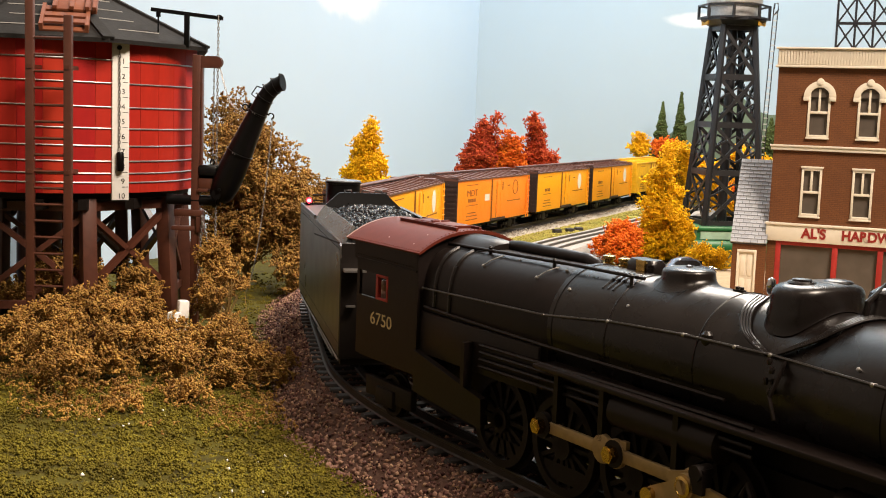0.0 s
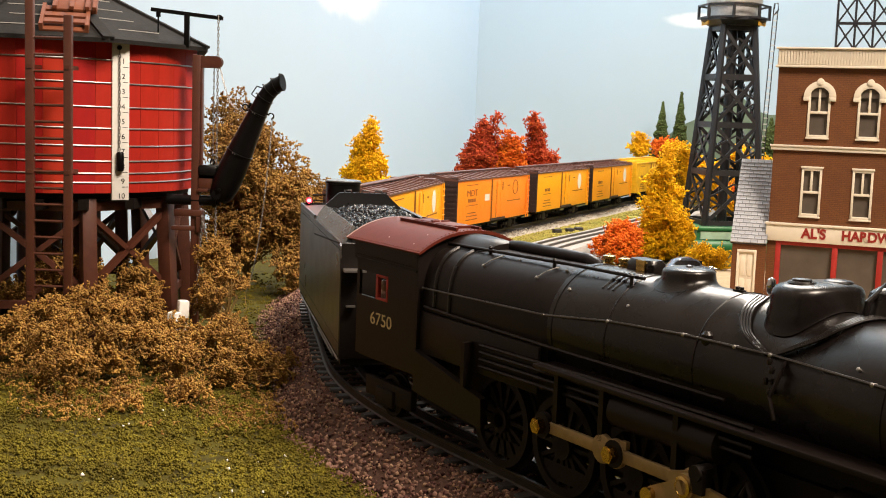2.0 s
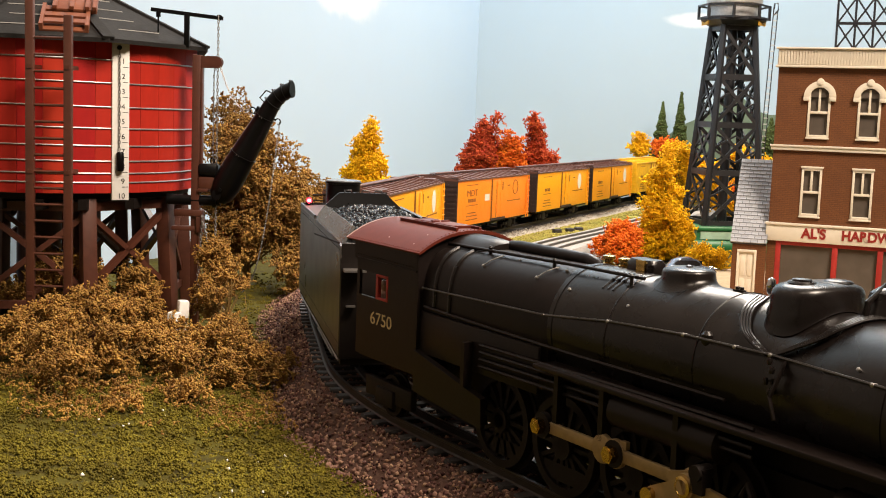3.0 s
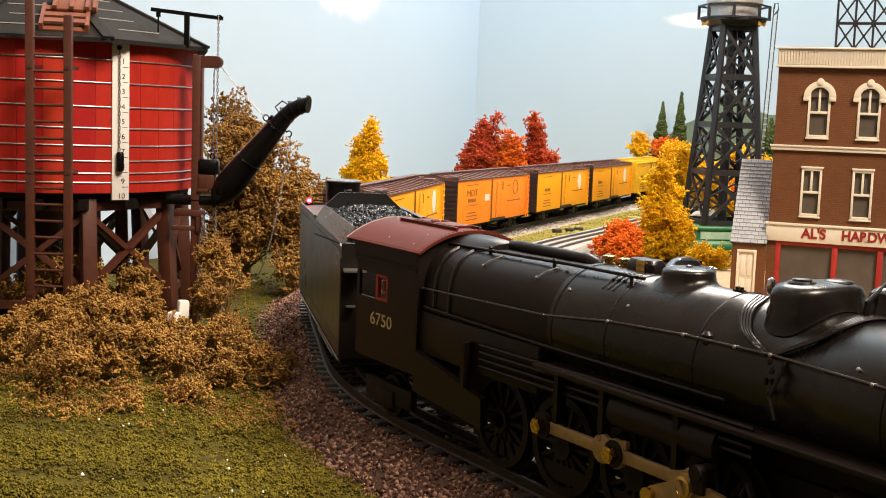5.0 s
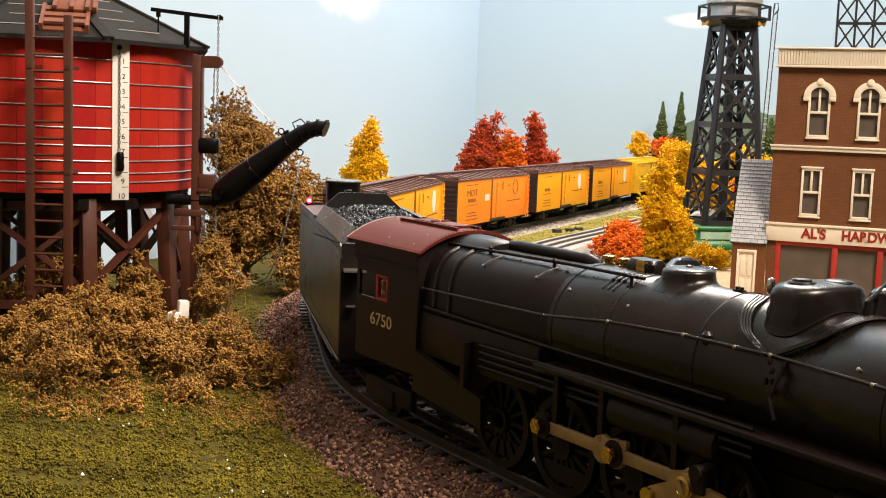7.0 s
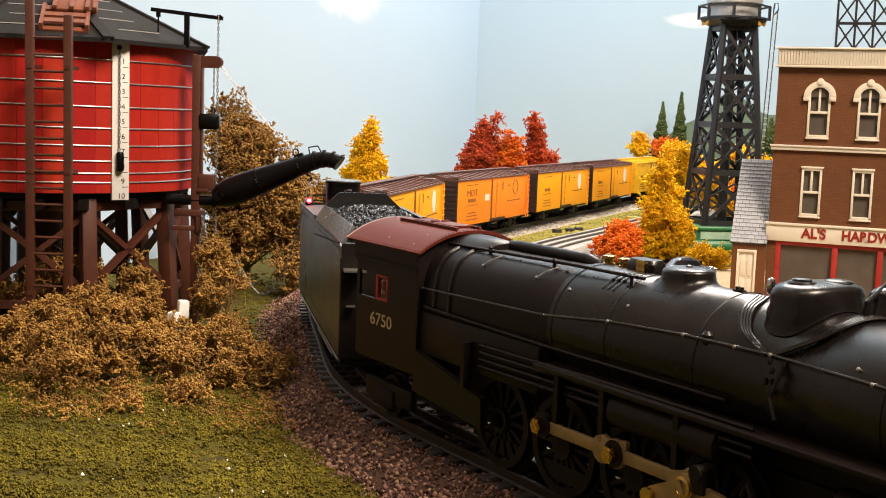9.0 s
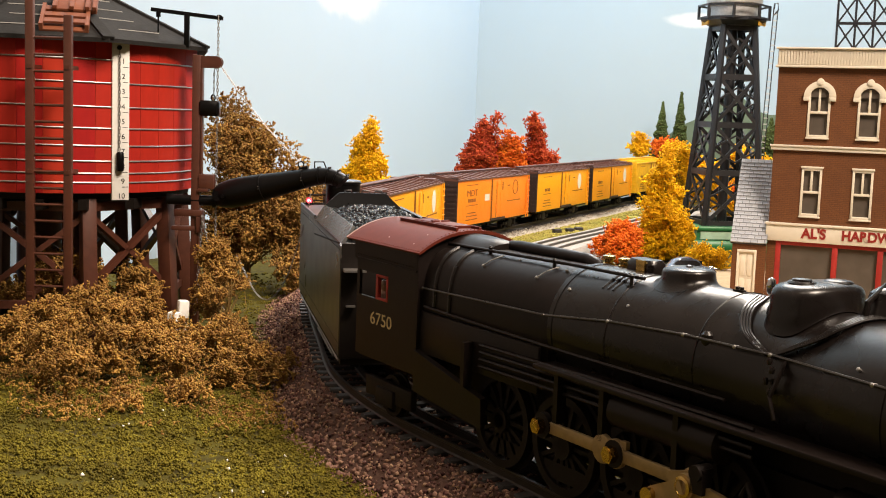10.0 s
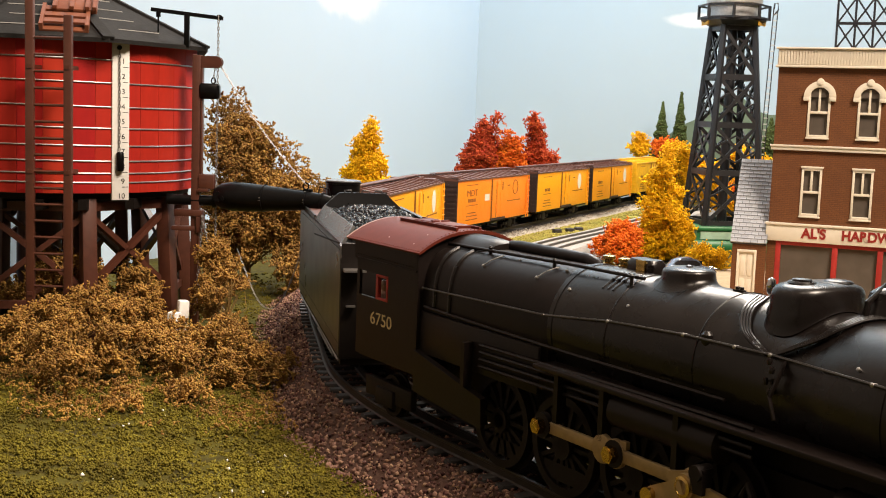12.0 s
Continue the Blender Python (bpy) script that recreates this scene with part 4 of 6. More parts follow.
    for k in range(22):
        part("staybolt_cap", Geo().lathe([(0.05, -0.05), (0.05, 0.04), (0.02, 0.06)], 7, Matrix.Translation((7.2 + (k % 11) * 0.72, -2.36, 5.3 - (k // 11) * 0.6)) @ Matrix.Rotation(radians(90), 4, "X")), ENGINE, t)
    for x in (18.6, 22.9):
        part("seam_strip", Geo().tube([(x, -(RB + 0.01) * math.sin(a), 6.12 + (RB + 0.01) * math.cos(a)) for a in np.linspace(-1.4, 1.9, 24)], 0.03, 5), SMOKEBOX, boiler)
    part("feed_line", Geo().tube([(7.0, -2.5, 5.62), (12, -2.52, 5.55), (17, -2.5, 5.5), (24.5, -2.42, 5.5)], 0.06, 6), ENGINE, t, "black pipe along the boiler")
    part("check_valve", Geo().lathe([(0.12, 0), (0.2, 0.1), (0.2, 0.35), (0.1, 0.45)], 12), SMOKEBOX, t, m=at(23.2, -2.0, 6.9))
    # turret cover and top pipe
    part("turret_cover", Geo().loft([[(x, y, z) for y, z in arch(w, 7.9, h, 10)] for x, w, h in ((6.7, 1.5, 8.68), (8.0, 1.5, 8.66), (9.2, 1.45, 8.6), (9.36, 1.4, 8.5), (9.4, 1.35, 8.25))]), ENGINE, t, "black turret cover")
    part("dry_pipe", Geo().tube([(9.2, 0.35, 8.35), (10, 0.3, 8.42), (14.4, 0.3, 8.42), (14.9, 0.3, 8.3), (15.2, 0.3, 8.0)], 0.26, 12), ENGINE, t, "thick black pipe along the top")
    rod = part("throttle_rod", Geo().tube([(6.7, -1.15, 8.25), (10.5, -1.2, 8.32), (15, -1.15, 8.40), (19.0, -0.95, 8.38)], 0.07, 8), ENGINE, t, "long black throttle rod")
    for x in (9.9, 14.2, 18.6):
        part("rod_stanchion", Geo().cyl((x, -1.18, 7.95), (x, -1.18, 8.45), 0.07, n=10).box(x - 0.14, x + 0.14, -1.28, -1.08, 7.95, 8.1).lathe([(0.08, 0), (0.11, 0.06), (0.05, 0.13)], 10, Matrix.Translation((x, -1.18, 8.38))), SMOKEBOX, rod)
    # brass safety valves, generator
    for x, y in ((15.05, 0.75), (15.95, 0.75)):
        part("safety_valve", Geo().lathe([(0.3, 0), (0.32, 0.15), (0.24, 0.2), (0.24, 0.35), (0.34, 0.4), (0.34, 0.55), (0.24, 0.6), (0.26, 0.72), (0.36, 0.76), (0.36, 0.9), (0.1, 0.95), (0.08, 1.0)], 18), GOLD, t, "polished brass safety valve", m=at(x, y, 7.95) @ Matrix.Diagonal((0.7, 0.7, 0.78, 1)))
    gen = part("generator", Geo().box(16.6, 18.0, 0.2, 1.05, 8.0, 8.8, e=0.15).cyl((16.8, 0.7, 8.4), (17.8, 0.7, 8.4), 0.3, n=16), SMOKEBOX, t, "dark generator casing")
    part("generator_plate", Geo().box(17.3, 17.75, 0.12, 0.2, 8.25, 8.8), GOLD, gen, "bright brass plate")
    part("whistle", Geo().lathe([(0.1, 0), (0.08, 0.12), (0.13, 0.18), (0.16, 0.45), (0.13, 0.6), (0.05, 0.66)], 12), CHROME, t, "bright whistle", m=at(23.45, 0.4, 8.3))
    part("cleanout_plug", Geo().box(22.3, 22.7, -0.1, 0.1, 8.38, 8.46).cyl((22.4, 0, 8.4), (22.4, 0, 8.55), 0.07, n=8).cyl((22.6, 0, 8.4), (22.6, 0, 8.55), 0.07, n=8), UNDER, t)
    # handrail with studs, bright ahead and darkened towards the cab
    hr = [(6.8, 6.38), (11.6, 6.5), (15.3, 6.6), (18.8, 6.95), (22.4, 7.12), (24.6, 7.14), (26.0, 7.16), (29.6, 7.05), (34, 6.9)]
    lat = lambda z: -math.sqrt(max(0.1, 2.42 ** 2 - (z - 6.12) ** 2))
    rail = part("handrail", Geo().tube([(x, min(lat(z), -2.38 if x < 15 else 0) - 0.02, z) for x, z in hr], 0.045, 6), GUNMETAL, t, "thin dark metal handrail")
    for x, z in hr[:-1]:
        y = min(lat(z), -2.38 if x < 15 else 0)
        # shade near the cab is put into the studs as a darker metal
        part("stud", Geo().lathe([(0.035, -0.1), (0.035, 0.04), (0.06, 0.05), (0.06, 0.1), (0.02, 0.12)], 10, Matrix.Translation((x, y, z)) @ Matrix.Rotation(radians(90), 4, "X")), STEEL if x > 17 else GUNMETAL, rail, "round handrail stud")
    for x, y, z in ((10.5, -1.92, 7.8), (14.1, -1.92, 7.8), (15.9, -1.75, 7.6), (19.2, -1.8, 7.5), (12.0, -1.2, 8.15), (15.0, -1.2, 8.14), (28.9, -2.0, 7.3), (30.2, -2.1, 7.1)):
        part("washout_plug", Geo().lathe([(0.06, -0.05), (0.06, 0.04), (0.03, 0.06)], 8, Matrix.Translation((x, y, z)) @ Matrix.Rotation(radians(55), 4, "X")), STEEL, t, "small bright plug")
    # thin steel bars added to draw the glints on the firebox shoulder
    for x in (10.55, 14.15):
        part("glint_bar", Geo().tube([(x, -1.9, 7.84), (x + 0.15, -1.66, 8.03), (x + 0.35, -1.36, 8.18), (x + 0.42, -1.2, 8.22)], 0.028, 6), STEEL, t, "thin bright bar standing in for a glint")
    for k in range(3):
        x = 17.4 + k * 0.28
        part("pipe_lagging", Geo().tube([(x, -0.5, 8.36), (x + 0.1, -1.1, 8.14), (x + 0.05, -1.5, 7.85)], 0.05, 6), SMOKEBOX, t)
    # running gear on both sides
    part("running_board", Geo().box(15.6, 34, -3.05, -2.0, 4.75, 4.92).box(15.6, 34, 2.0, 3.05, 4.75, 4.92), ENGINE, t, "black running board", bevel=0.03)
    part("firebox_skirt", Geo().loft([[(6.6, -2.75, 3.7), (6.6, -2.5, 3.75), (6.6, -2.5, 1.9), (6.6, -2.7, 1.9)], [(11.9, -2.75, 2.7), (11.9, -2.5, 2.75), (11.9, -2.5, 1.5), (11.9, -2.7, 1.5)]]), ENGINE, t, "black sloping skirt plate")
    fp = part("side_panel", Geo().box(6.7, 15.2, -2.5, -2.38, 3.6, 5.4), ENGINE, t, "dark panel below the firebox", bevel=0.03)
    for k in range(4):
        z = 3.95 + k * 0.28
        part("side_pipe", Geo().tube([(11.5, -2.6, z), (18.5, -2.7, z + 0.15), (26, -2.7, z + 0.2)], 0.07, 6), ENGINE, fp)
    for x in (10.8, 16.9, 19.4, 23.0):
        part("hanger", Geo().box(x - 0.12, x + 0.12, -2.95, -2.55, 3.0, 4.8), ENGINE, fp)
    part("air_tank", Geo().lathe([(0.3, 0), (0.62, 0.12), (0.62, 5.0), (0.3, 5.15)], 20, Matrix.Translation((19.6, -2.35, 4.1)) @ rot), ENGINE, t, "black air reservoir")
    part("feed_pipe", Geo().tube([(26.4, -2.0, 7.15), (26.5, -2.35, 6.7), (26.3, -2.5, 6.0), (26.6, -2.6, 5.4)], 0.07, 6), ENGINE, t)
    fr2 = part("main_frame", Geo().box(4, 34, -1.1, 1.1, 1.2, 3.4).box(4, 34, -0.8, 0.8, 3.4, 4.8), UNDER, t)
    drv = Geo()
    drv.hoop([(1.55, -0.2), (2.0, -0.24), (2.0, -0.16), (1.86, -0.14), (1.86, 0.22), (1.55, 0.22)], 40, Matrix.Rotation(radians(90), 4, "X"))
    drvm = drv.mesh("tyre", UNDER)
    sp = Geo().lathe([(0.5, -0.2), (0.5, 0.3)], 16, Matrix.Rotation(radians(90), 4, "X"))
    for k in range(14):
        a = 2 * math.pi * k / 14
        sp.beam((0.4 * math.cos(a), 0, 0.4 * math.sin(a)), (1.6 * math.cos(a), 0, 1.6 * math.sin(a)), 0.2, 0.16)
    sp.box(-1.2, 1.2, -0.1, 0.18, -1.4, -0.75)
    spm = sp.mesh("spokes", UNDER)
    for x in (12.2, 16.2, 20.2, 24.0):
        for y in (-1.75, 1.75):
            w = part("driving_wheel", Geo().cyl((0, -0.3, 0), (0, 0.3, 0), 0.3, n=14), UNDER, t, "black spoked driving wheel", m=at(x, y, 1.86))
            part("tyre", drvm, None, w)
            part("spokes", spm, None, w)
    for x, r in ((3.6, 0.95), (29.0, 0.75), (32.4, 0.75)):
        for y in (-1.75, 1.75):
            part("small_wheel", wheel_mesh(r, UNDER, "small_wheel"), None, t, m=at(x, y, r))
    part("trailing_truck", Geo().box(1.6, 5.8, -2.3, -1.95, 0.7, 1.6).box(1.6, 5.8, 1.95, 2.3, 0.7, 1.6).box(2.8, 4.4, -2.45, -2.2, 0.5, 1.3), UNDER, t, bevel=0.08)
    # rods
    zr, yr = 2.76, -2.85
    side_rod = Geo()
    for xa, xb in ((16.2, 20.2), (20.2, 23.9)):
        side_rod.beam((xa, yr, zr), (xb, yr, zr), 0.16, 0.42)
    for x, r in ((16.2, 0.42), (19.55, 0.5), (20.2, 0.5), (23.9, 0.55)):
        side_rod.cyl((x, yr - 0.1, zr), (x, yr + 0.1, zr), r, n=20)
    rods = part("coupling_rod", side_rod, ROD, t, "weathered brass coupling rod", bevel=0.02)
    for x in (16.2, 20.2):
        part("crank_nut", Geo().cyl((x, yr - 0.12, zr), (x, yr - 0.42, zr), 0.30, n=6).cyl((x, yr - 0.42, zr), (x, yr - 0.46, zr), 0.22, n=12), GOLD, rods, "hexagonal brass nut")
        part("crank_washer", Geo().cyl((x, yr - 0.14, zr), (x, yr + 0.1, zr), 0.47, n=20), UNDER, rods)
    part("oil_cup", Geo().box(20.45, 20.75, yr - 0.06, yr + 0.1, zr + 0.25, zr + 0.52), ROD, rods)
    cr = part("crank_pin", Geo().cyl((23.9, yr - 0.1, zr), (23.9, yr - 0.5, zr), 0.42, n=20), ROD, rods)
    part("pin_ring", Geo().hoop([(0.2, 0), (0.32, 0.0), (0.34, 0.06), (0.24, 0.08)], 20, Matrix.Translation((23.9, yr - 0.5, zr)) @ Matrix.Rotation(radians(90), 4, "X")), GOLD, cr, "brass ring")
    part("main_rod", Geo().loft([[(x, yr - 0.25 + dy, z + dz) for dy, dz in ((-0.08, -h), (0.08, -h), (0.08, h), (-0.08, h))] for x, z, h in ((23.0, 2.9, 0.12), (23.9, zr, 0.48), (24.6, 2.66, 0.28), (30.5, 2.1, 0.2))]), ROD, t, "brass main rod")
    ecc = part("eccentric_rod", Geo().beam((22.6, yr - 0.55, 2.15), (28.5, yr - 0.55, 1.75), 0.12, 0.26).beam((22.6, yr - 0.55, 2.15), (23.9, yr - 0.5, zr), 0.12, 0.55), ROD, t, "brass eccentric rod")
    part("eccentric_nut", Geo().cyl((22.6, yr - 0.5, 2.15), (22.6, yr - 0.8, 2.15), 0.26, n=16), GOLD, ecc)
    part("valve_gear", Geo().box(24.2, 24.7, yr - 0.5, yr - 0.1, 2.7, 3.5).cyl((24.45, yr - 0.6, 3.35), (24.45, yr, 3.35), 0.25, n=12).tube([(26.1, yr - 0.3, 3.1), (26.3, yr - 0.3, 3.5), (26.5, yr - 0.3, 3.1)], 0.1, 6), UNDER, t, "dark valve gear link")
    for y in (-2.3, 2.3):
        part("cylinder", Geo().lathe([(0.9, 29.0), (1.05, 29.1), (1.05, 32.2), (0.9, 32.3)], 28, Matrix.Translation((0, y, 1.9)) @ rot).lathe([(0.6, 29.0), (0.6, 32.3)], 20, Matrix.Translation((0, y, 3.5)) @ rot), ENGINE, t, "black cylinder block")
    part("pilot_beam", Geo().box(35.8, 36.4, -2.6, 2.6, 1.2, 2.4), ENGINE, t, bevel=0.05)
    return t


def tender():
    t = thing("tender", at(-4.55, 71.1, 1.8, -78), "grey-black tender heaped with coal behind the locomotive", "tender")
    W, xb, xf = 3.0, -12.3, 11.2
    body = part("body", Geo().box(xb, xf, -W, W, 1.15, 7.12, e=0.12), TENDER, t, "grey-black riveted tank body", angle=30)
    part("deck", Geo().box(xb + 0.15, -2.6, -W + 0.2, W - 0.2, 7.12, 7.2), mat("reddish_deck", (0.13, 0.06, 0.05), 0.5, scale=300), body, "reddish water deck")
    part("deck_rim", Geo().box(xb, -2.6, -W, -W + 0.12, 7.1, 7.32).box(xb, -2.6, W - 0.12, W, 7.1, 7.32).box(xb, xb + 0.12, -W, W, 7.1, 7.32), TENDER, body)
    # slope plates painted paler than the body for their grazing sheen
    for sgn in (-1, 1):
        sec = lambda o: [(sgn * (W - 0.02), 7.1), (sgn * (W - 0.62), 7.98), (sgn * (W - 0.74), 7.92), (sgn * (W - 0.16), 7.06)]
        part("slope_plate", yz_loft([(-2.5, sec(0)), (11.1, sec(0))]), PLATE, body, "slanted bunker plate, wall reflection put into its pale grey")
    back = Geo().loft([[(x, y, z) for y, z in ((-2.55, 7.1), (2.55, 7.1), (2.35, 7.9), (1.45, 8.72), (-1.45, 8.72), (-2.35, 7.9))] for x in (-3.0, -2.8)])
    part("bunker_back", back, TENDER, body, "dark grey bunker back plate")
    part("bunker_front", Geo().box(10.9, 11.1, -2.4, 2.4, 7.0, 7.5), TENDER, body)
    for y in (-0.9, 0.2, 1.0):
        part("lifting_lug", Geo().tube([(-2.9, y - 0.25, 8.7), (-2.9, y - 0.2, 8.86), (-2.9, y + 0.2, 8.86), (-2.9, y + 0.25, 8.7)], 0.05, 6), TENDER, body)
    rng = np.random.default_rng(9)
    c, s = [], []
    for _ in range(4200):
        x, y = rng.uniform(-2.8, 11.0), rng.uniform(-2.35, 2.35)
        h = 7.5 + 0.55 * (1 - (y / 2.5) ** 2) * (0.85 + 0.3 * math.sin(x * 0.9)) - max(0, x - 8) * 0.10
        c.append((x, y, h + rng.uniform(-0.1, 0.1)))
        s.append(rng.uniform(0.09, 0.19))
    v, f = crumbs(c, s, 12)
    tagged(part("coal", crumb_mesh("coal", v, f, COAL), None, t, "heap of glossy black coal lumps"), kind="stuff")
    part("coal_bed", Geo().loft([[(x, y, z) for y, z in ((-2.4, 7.0), (2.4, 7.0), (2.2, 7.5), (0, 7.85), (-2.2, 7.5))] for x in (-2.8, 10.0)]), UNDER, t)
    hat = part("water_hatch", Geo().lathe([(1.18, 0), (1.18, 1.6), (1.25, 1.63), (1.25, 1.75), (1.05, 1.8), (0.1, 1.85)], 32), BLACK, t, "round black water hatch with a pale lid rim", m=at(-10.6, -0.26, 7.2))
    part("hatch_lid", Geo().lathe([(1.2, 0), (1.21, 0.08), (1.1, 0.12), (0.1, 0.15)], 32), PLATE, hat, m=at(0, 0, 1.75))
    for sgn in (-1, 1):
        mk = part("marker_lamp", Geo().lathe([(0.18, 0), (0.2, 0.1), (0.2, 0.5), (0.1, 0.62)], 12), UNDER, t, "red glowing marker lamp", m=at(-11.6, sgn * 2.5, 7.2))
        part("lens", Geo().lathe([(0.2, 0), (0.2, 0.06), (0.1, 0.12)], 14, Matrix.Rotation(radians(90), 4, "Y")), MARKER, mk, m=at(0.19, 0, 0.34))
        part("lens_core", Geo().lathe([(0.1, 0), (0.1, 0.04), (0.04, 0.06)], 12, Matrix.Rotation(radians(90), 4, "Y")), MARKERCORE, mk, m=at(0.27, 0, 0.34))
    part("deck_railing", Geo().tube([(-12.0, -2.2, 7.2), (-12.0, -2.2, 7.9), (-12.0, 2.2, 7.9), (-12.0, 2.2, 7.2)], 0.06, 6).cyl((-12, -0.6, 7.2), (-12, -0.6, 7.9), 0.05, n=6).cyl((-12, 0.8, 7.2), (-12, 0.8, 7.9), 0.05, n=6).tube([(-12.0, -2.2, 7.5), (-12.0, 2.2, 7.5)], 0.05, 6), UNDER, t)
    rv = Geo()
    for j in (0.25, 3.9):
        for k in range(60):
            rv.lathe([(0.03, 0), (0.02, 0.025), (0.008, 0.03)], 5, Matrix.Translation((xb + 0.4 + k * 0.385, -W, 1.6 + j * 1.32)) @ Matrix.Rotation(radians(90), 4, "X"))
    tagged(part("rivets", rv, TENDER, body), kind="stuff")
    part("seam_strip", Geo().beam((xf - 0.6, -W - 0.02, 7.05), (-2.2, -W - 0.02, 6.2), 0.05, 0.08), UNDER, body)
    part("side_sill", Geo().box(xb, xf, -W + 0.1, W - 0.1, 0.85, 1.15), UNDER, t)
    part("sill_rail", Geo().tube([(xb + 1, -W + 0.02, 1.05), (xf - 0.3, -W + 0.02, 1.05)], 0.05, 6).tube([(-1, -W + 0.2, 0.55), (7, -W + 0.2, 0.5)], 0.05, 6), STEEL, t, "thin bright sill rail")
    part("step", Geo().box(11.25, 12.2, -W + 0.1, -W + 1.2, 5.75, 5.85).box(11.25, 11.7, -W + 0.3, -W + 0.75, 3.9, 3.96), STEEL, t, "bright step plate")
    part("grab_rail", Geo().tube([(11.3, -W - 0.03, 7.1), (11.6, -W - 0.05, 7.0), (11.6, -W - 0.05, 6.5), (11.3, -W, 6.4)], 0.05, 6), STEEL, t, "bright grab rail")
    # black sheet over the grey front end, standing in for the gap's shade
    part("front_shade_plate", Geo().box(xf, xf + 0.15, -2.98, 2.98, 1.2, 7.1), UNDER, t)
    for x in (-8.6, -5.8, 5.0, 7.8):
        for y in (-1.75, 1.75):
            part("wheel", wheel_mesh(0.78, UNDER, "wheel"), None, t, m=at(x, y, 0.8))
    for x in (-7.2, 6.4):
        for y in (-2.15, 2.15):
            part("truck_frame", Geo().box(x - 2.3, x + 2.3, y - 0.15, y + 0.15, 0.55, 1.0).box(x - 0.5, x + 0.5, y - 0.25, y + 0.25, 0.3, 1.1), UNDER, t, bevel=0.05)
    return t


def refrigerator_car(name, m, paint, label, words, badge, square, plain=False):
    """A boxcar with ribbed roof, hinged doors, ladders and trucks; local x along the car, the shown side at y = -2.9."""
    t = thing(name, m, label, "freight car", "coupled freight cars")
    end_paint, roof_paint = (paint, paint) if plain else (CAREND, CARROOF)
    L, W, z0, z1 = 11.9, 2.9, 1.55, 6.6
    body = part("body", Geo().box(-L, L, -W, W, z0, z1), paint, t, "painted wooden car side", bevel=0.05)
    pl = Geo()
    for k in range(56):
        x = -L + 0.25 + k * (2 * L - 0.5) / 55
        pl.box(x - 0.012, x + 0.012, -W - 0.012, -W, z0 + 0.15, z1 - 0.1)
    tagged(part("board_joints", pl, paint, body), kind="stuff")
    for x in (-L - 0.03, L + 0.03):
        e = part("car_end", Geo().box(x - 0.08, x + 0.08, -W + 0.02, W - 0.02, z0, z1 + 0.35), end_paint, body, "ribbed car end")
        for k in range(9):
            z = z0 + 0.4 + k * 0.52
            part("end_rib", Geo().box(x - 0.17, x + 0.17, -W + 0.1, W - 0.1, z - 0.11, z + 0.11), end_paint, e)
    roof = part("roof", Geo().loft([[(x, y, z) for y, z in ((-W - 0.12, z1 - 0.02), (-W - 0.12, z1 + 0.12), (0, z1 + 0.62), (W + 0.12, z1 + 0.12), (W + 0.12, z1 - 0.02))] for x in (-L - 0.15, L + 0.15)]), roof_paint, t, "ribbed car roof")
    for k in range(15):
        x = -L + 0.4 + k * (2 * L - 0.8) / 14
        for s in (-1, 1):
            part("roof_rib", Geo().beam((x, s * (W + 0.1), z1 + 0.16), (x, s * 0.5, z1 + 0.58), 0.16, 0.14), roof_paint, roof)
    walkb = Geo()
    for y in (-0.3, 0.0, 0.3):
        walkb.box(-L - 0.3, L + 0.3, y - 0.13, y + 0.13, z1 + 0.72, z1 + 0.8)
    part("running_board", walkb, roof_paint, roof, "roof running board")
    for x in (-L + 1.6, L - 1.6):
        for y in (-1.7, 1.7):
            part("ice_hatch", Geo().box(x - 0.8, x + 0.8, y - 0.6, y + 0.6, z1 + 0.25, z1 + 0.5), roof_paint, roof, "square ice hatch", bevel=0.04)
    door = part("door", Geo().box(-1.5, 1.5, -W - 0.1, -W, z0 + 0.35, z1 - 0.25), paint, body, "double door", bevel=0.02)
    part("door_rail", Geo().box(-1.7, 3.2, -W - 0.16, -W, z0 + 0.05, z0 + 0.28), CAREND, door)
    part("door_gap", Geo().box(-0.04, 0.04, -W - 0.115, -W - 0.09, z0 + 0.4, z1 - 0.3), INK, door)
    for x in (-1.45, 1.45):
        part("door_post", Geo().box(x - 0.07, x + 0.07, -W - 0.14, -W, z0 + 0.3, z1 - 0.15), INK if x < 0 else paint, door)
    part("latch_bar", Geo().tube([(0.15, -W - 0.17, z0 + 0.5), (0.15, -W - 0.17, z1 - 0.4)], 0.05, 6).box(-0.25, 0.55, -W - 0.2, -W - 0.1, z0 + 1.5, z0 + 1.75), paint, door)
    for z in (z0 + 0.7, z1 - 0.8):
        for x in (-0.9, 0.9):
            part("hinge", Geo().box(x - 0.4, x + 0.4, -W - 0.14, -W - 0.09, z - 0.07, z + 0.07), paint, door)
    lad = part("side_ladder", Geo().box(L - 0.25, L - 0.17, -W - 0.2, -W - 0.1, z0 - 0.3, z1).box(L - 1.0, L - 0.92, -W - 0.2, -W - 0.1, z0 - 0.3, z1), paint, t, "side ladder")
    for k in range(7):
        part("rung", Geo().cyl((L - 1.05, -W - 0.22, z0 + 0.35 + k * 0.68), (L - 0.1, -W - 0.22, z0 + 0.35 + k * 0.68), 0.055, n=6), paint, lad)
    # lettering and painted marks
    f = lambda x, z: Matrix.Translation((x * CM, (-W - 0.03) * CM, z * CM)) @ FACE
    if words:
        letters("lettering", words, 0.72, INK, body, f(-7.6, z0 + 3.55), 0.008, "dark lettering", 3.3)
    bars = Geo()
    rng = random.Random(len(label))
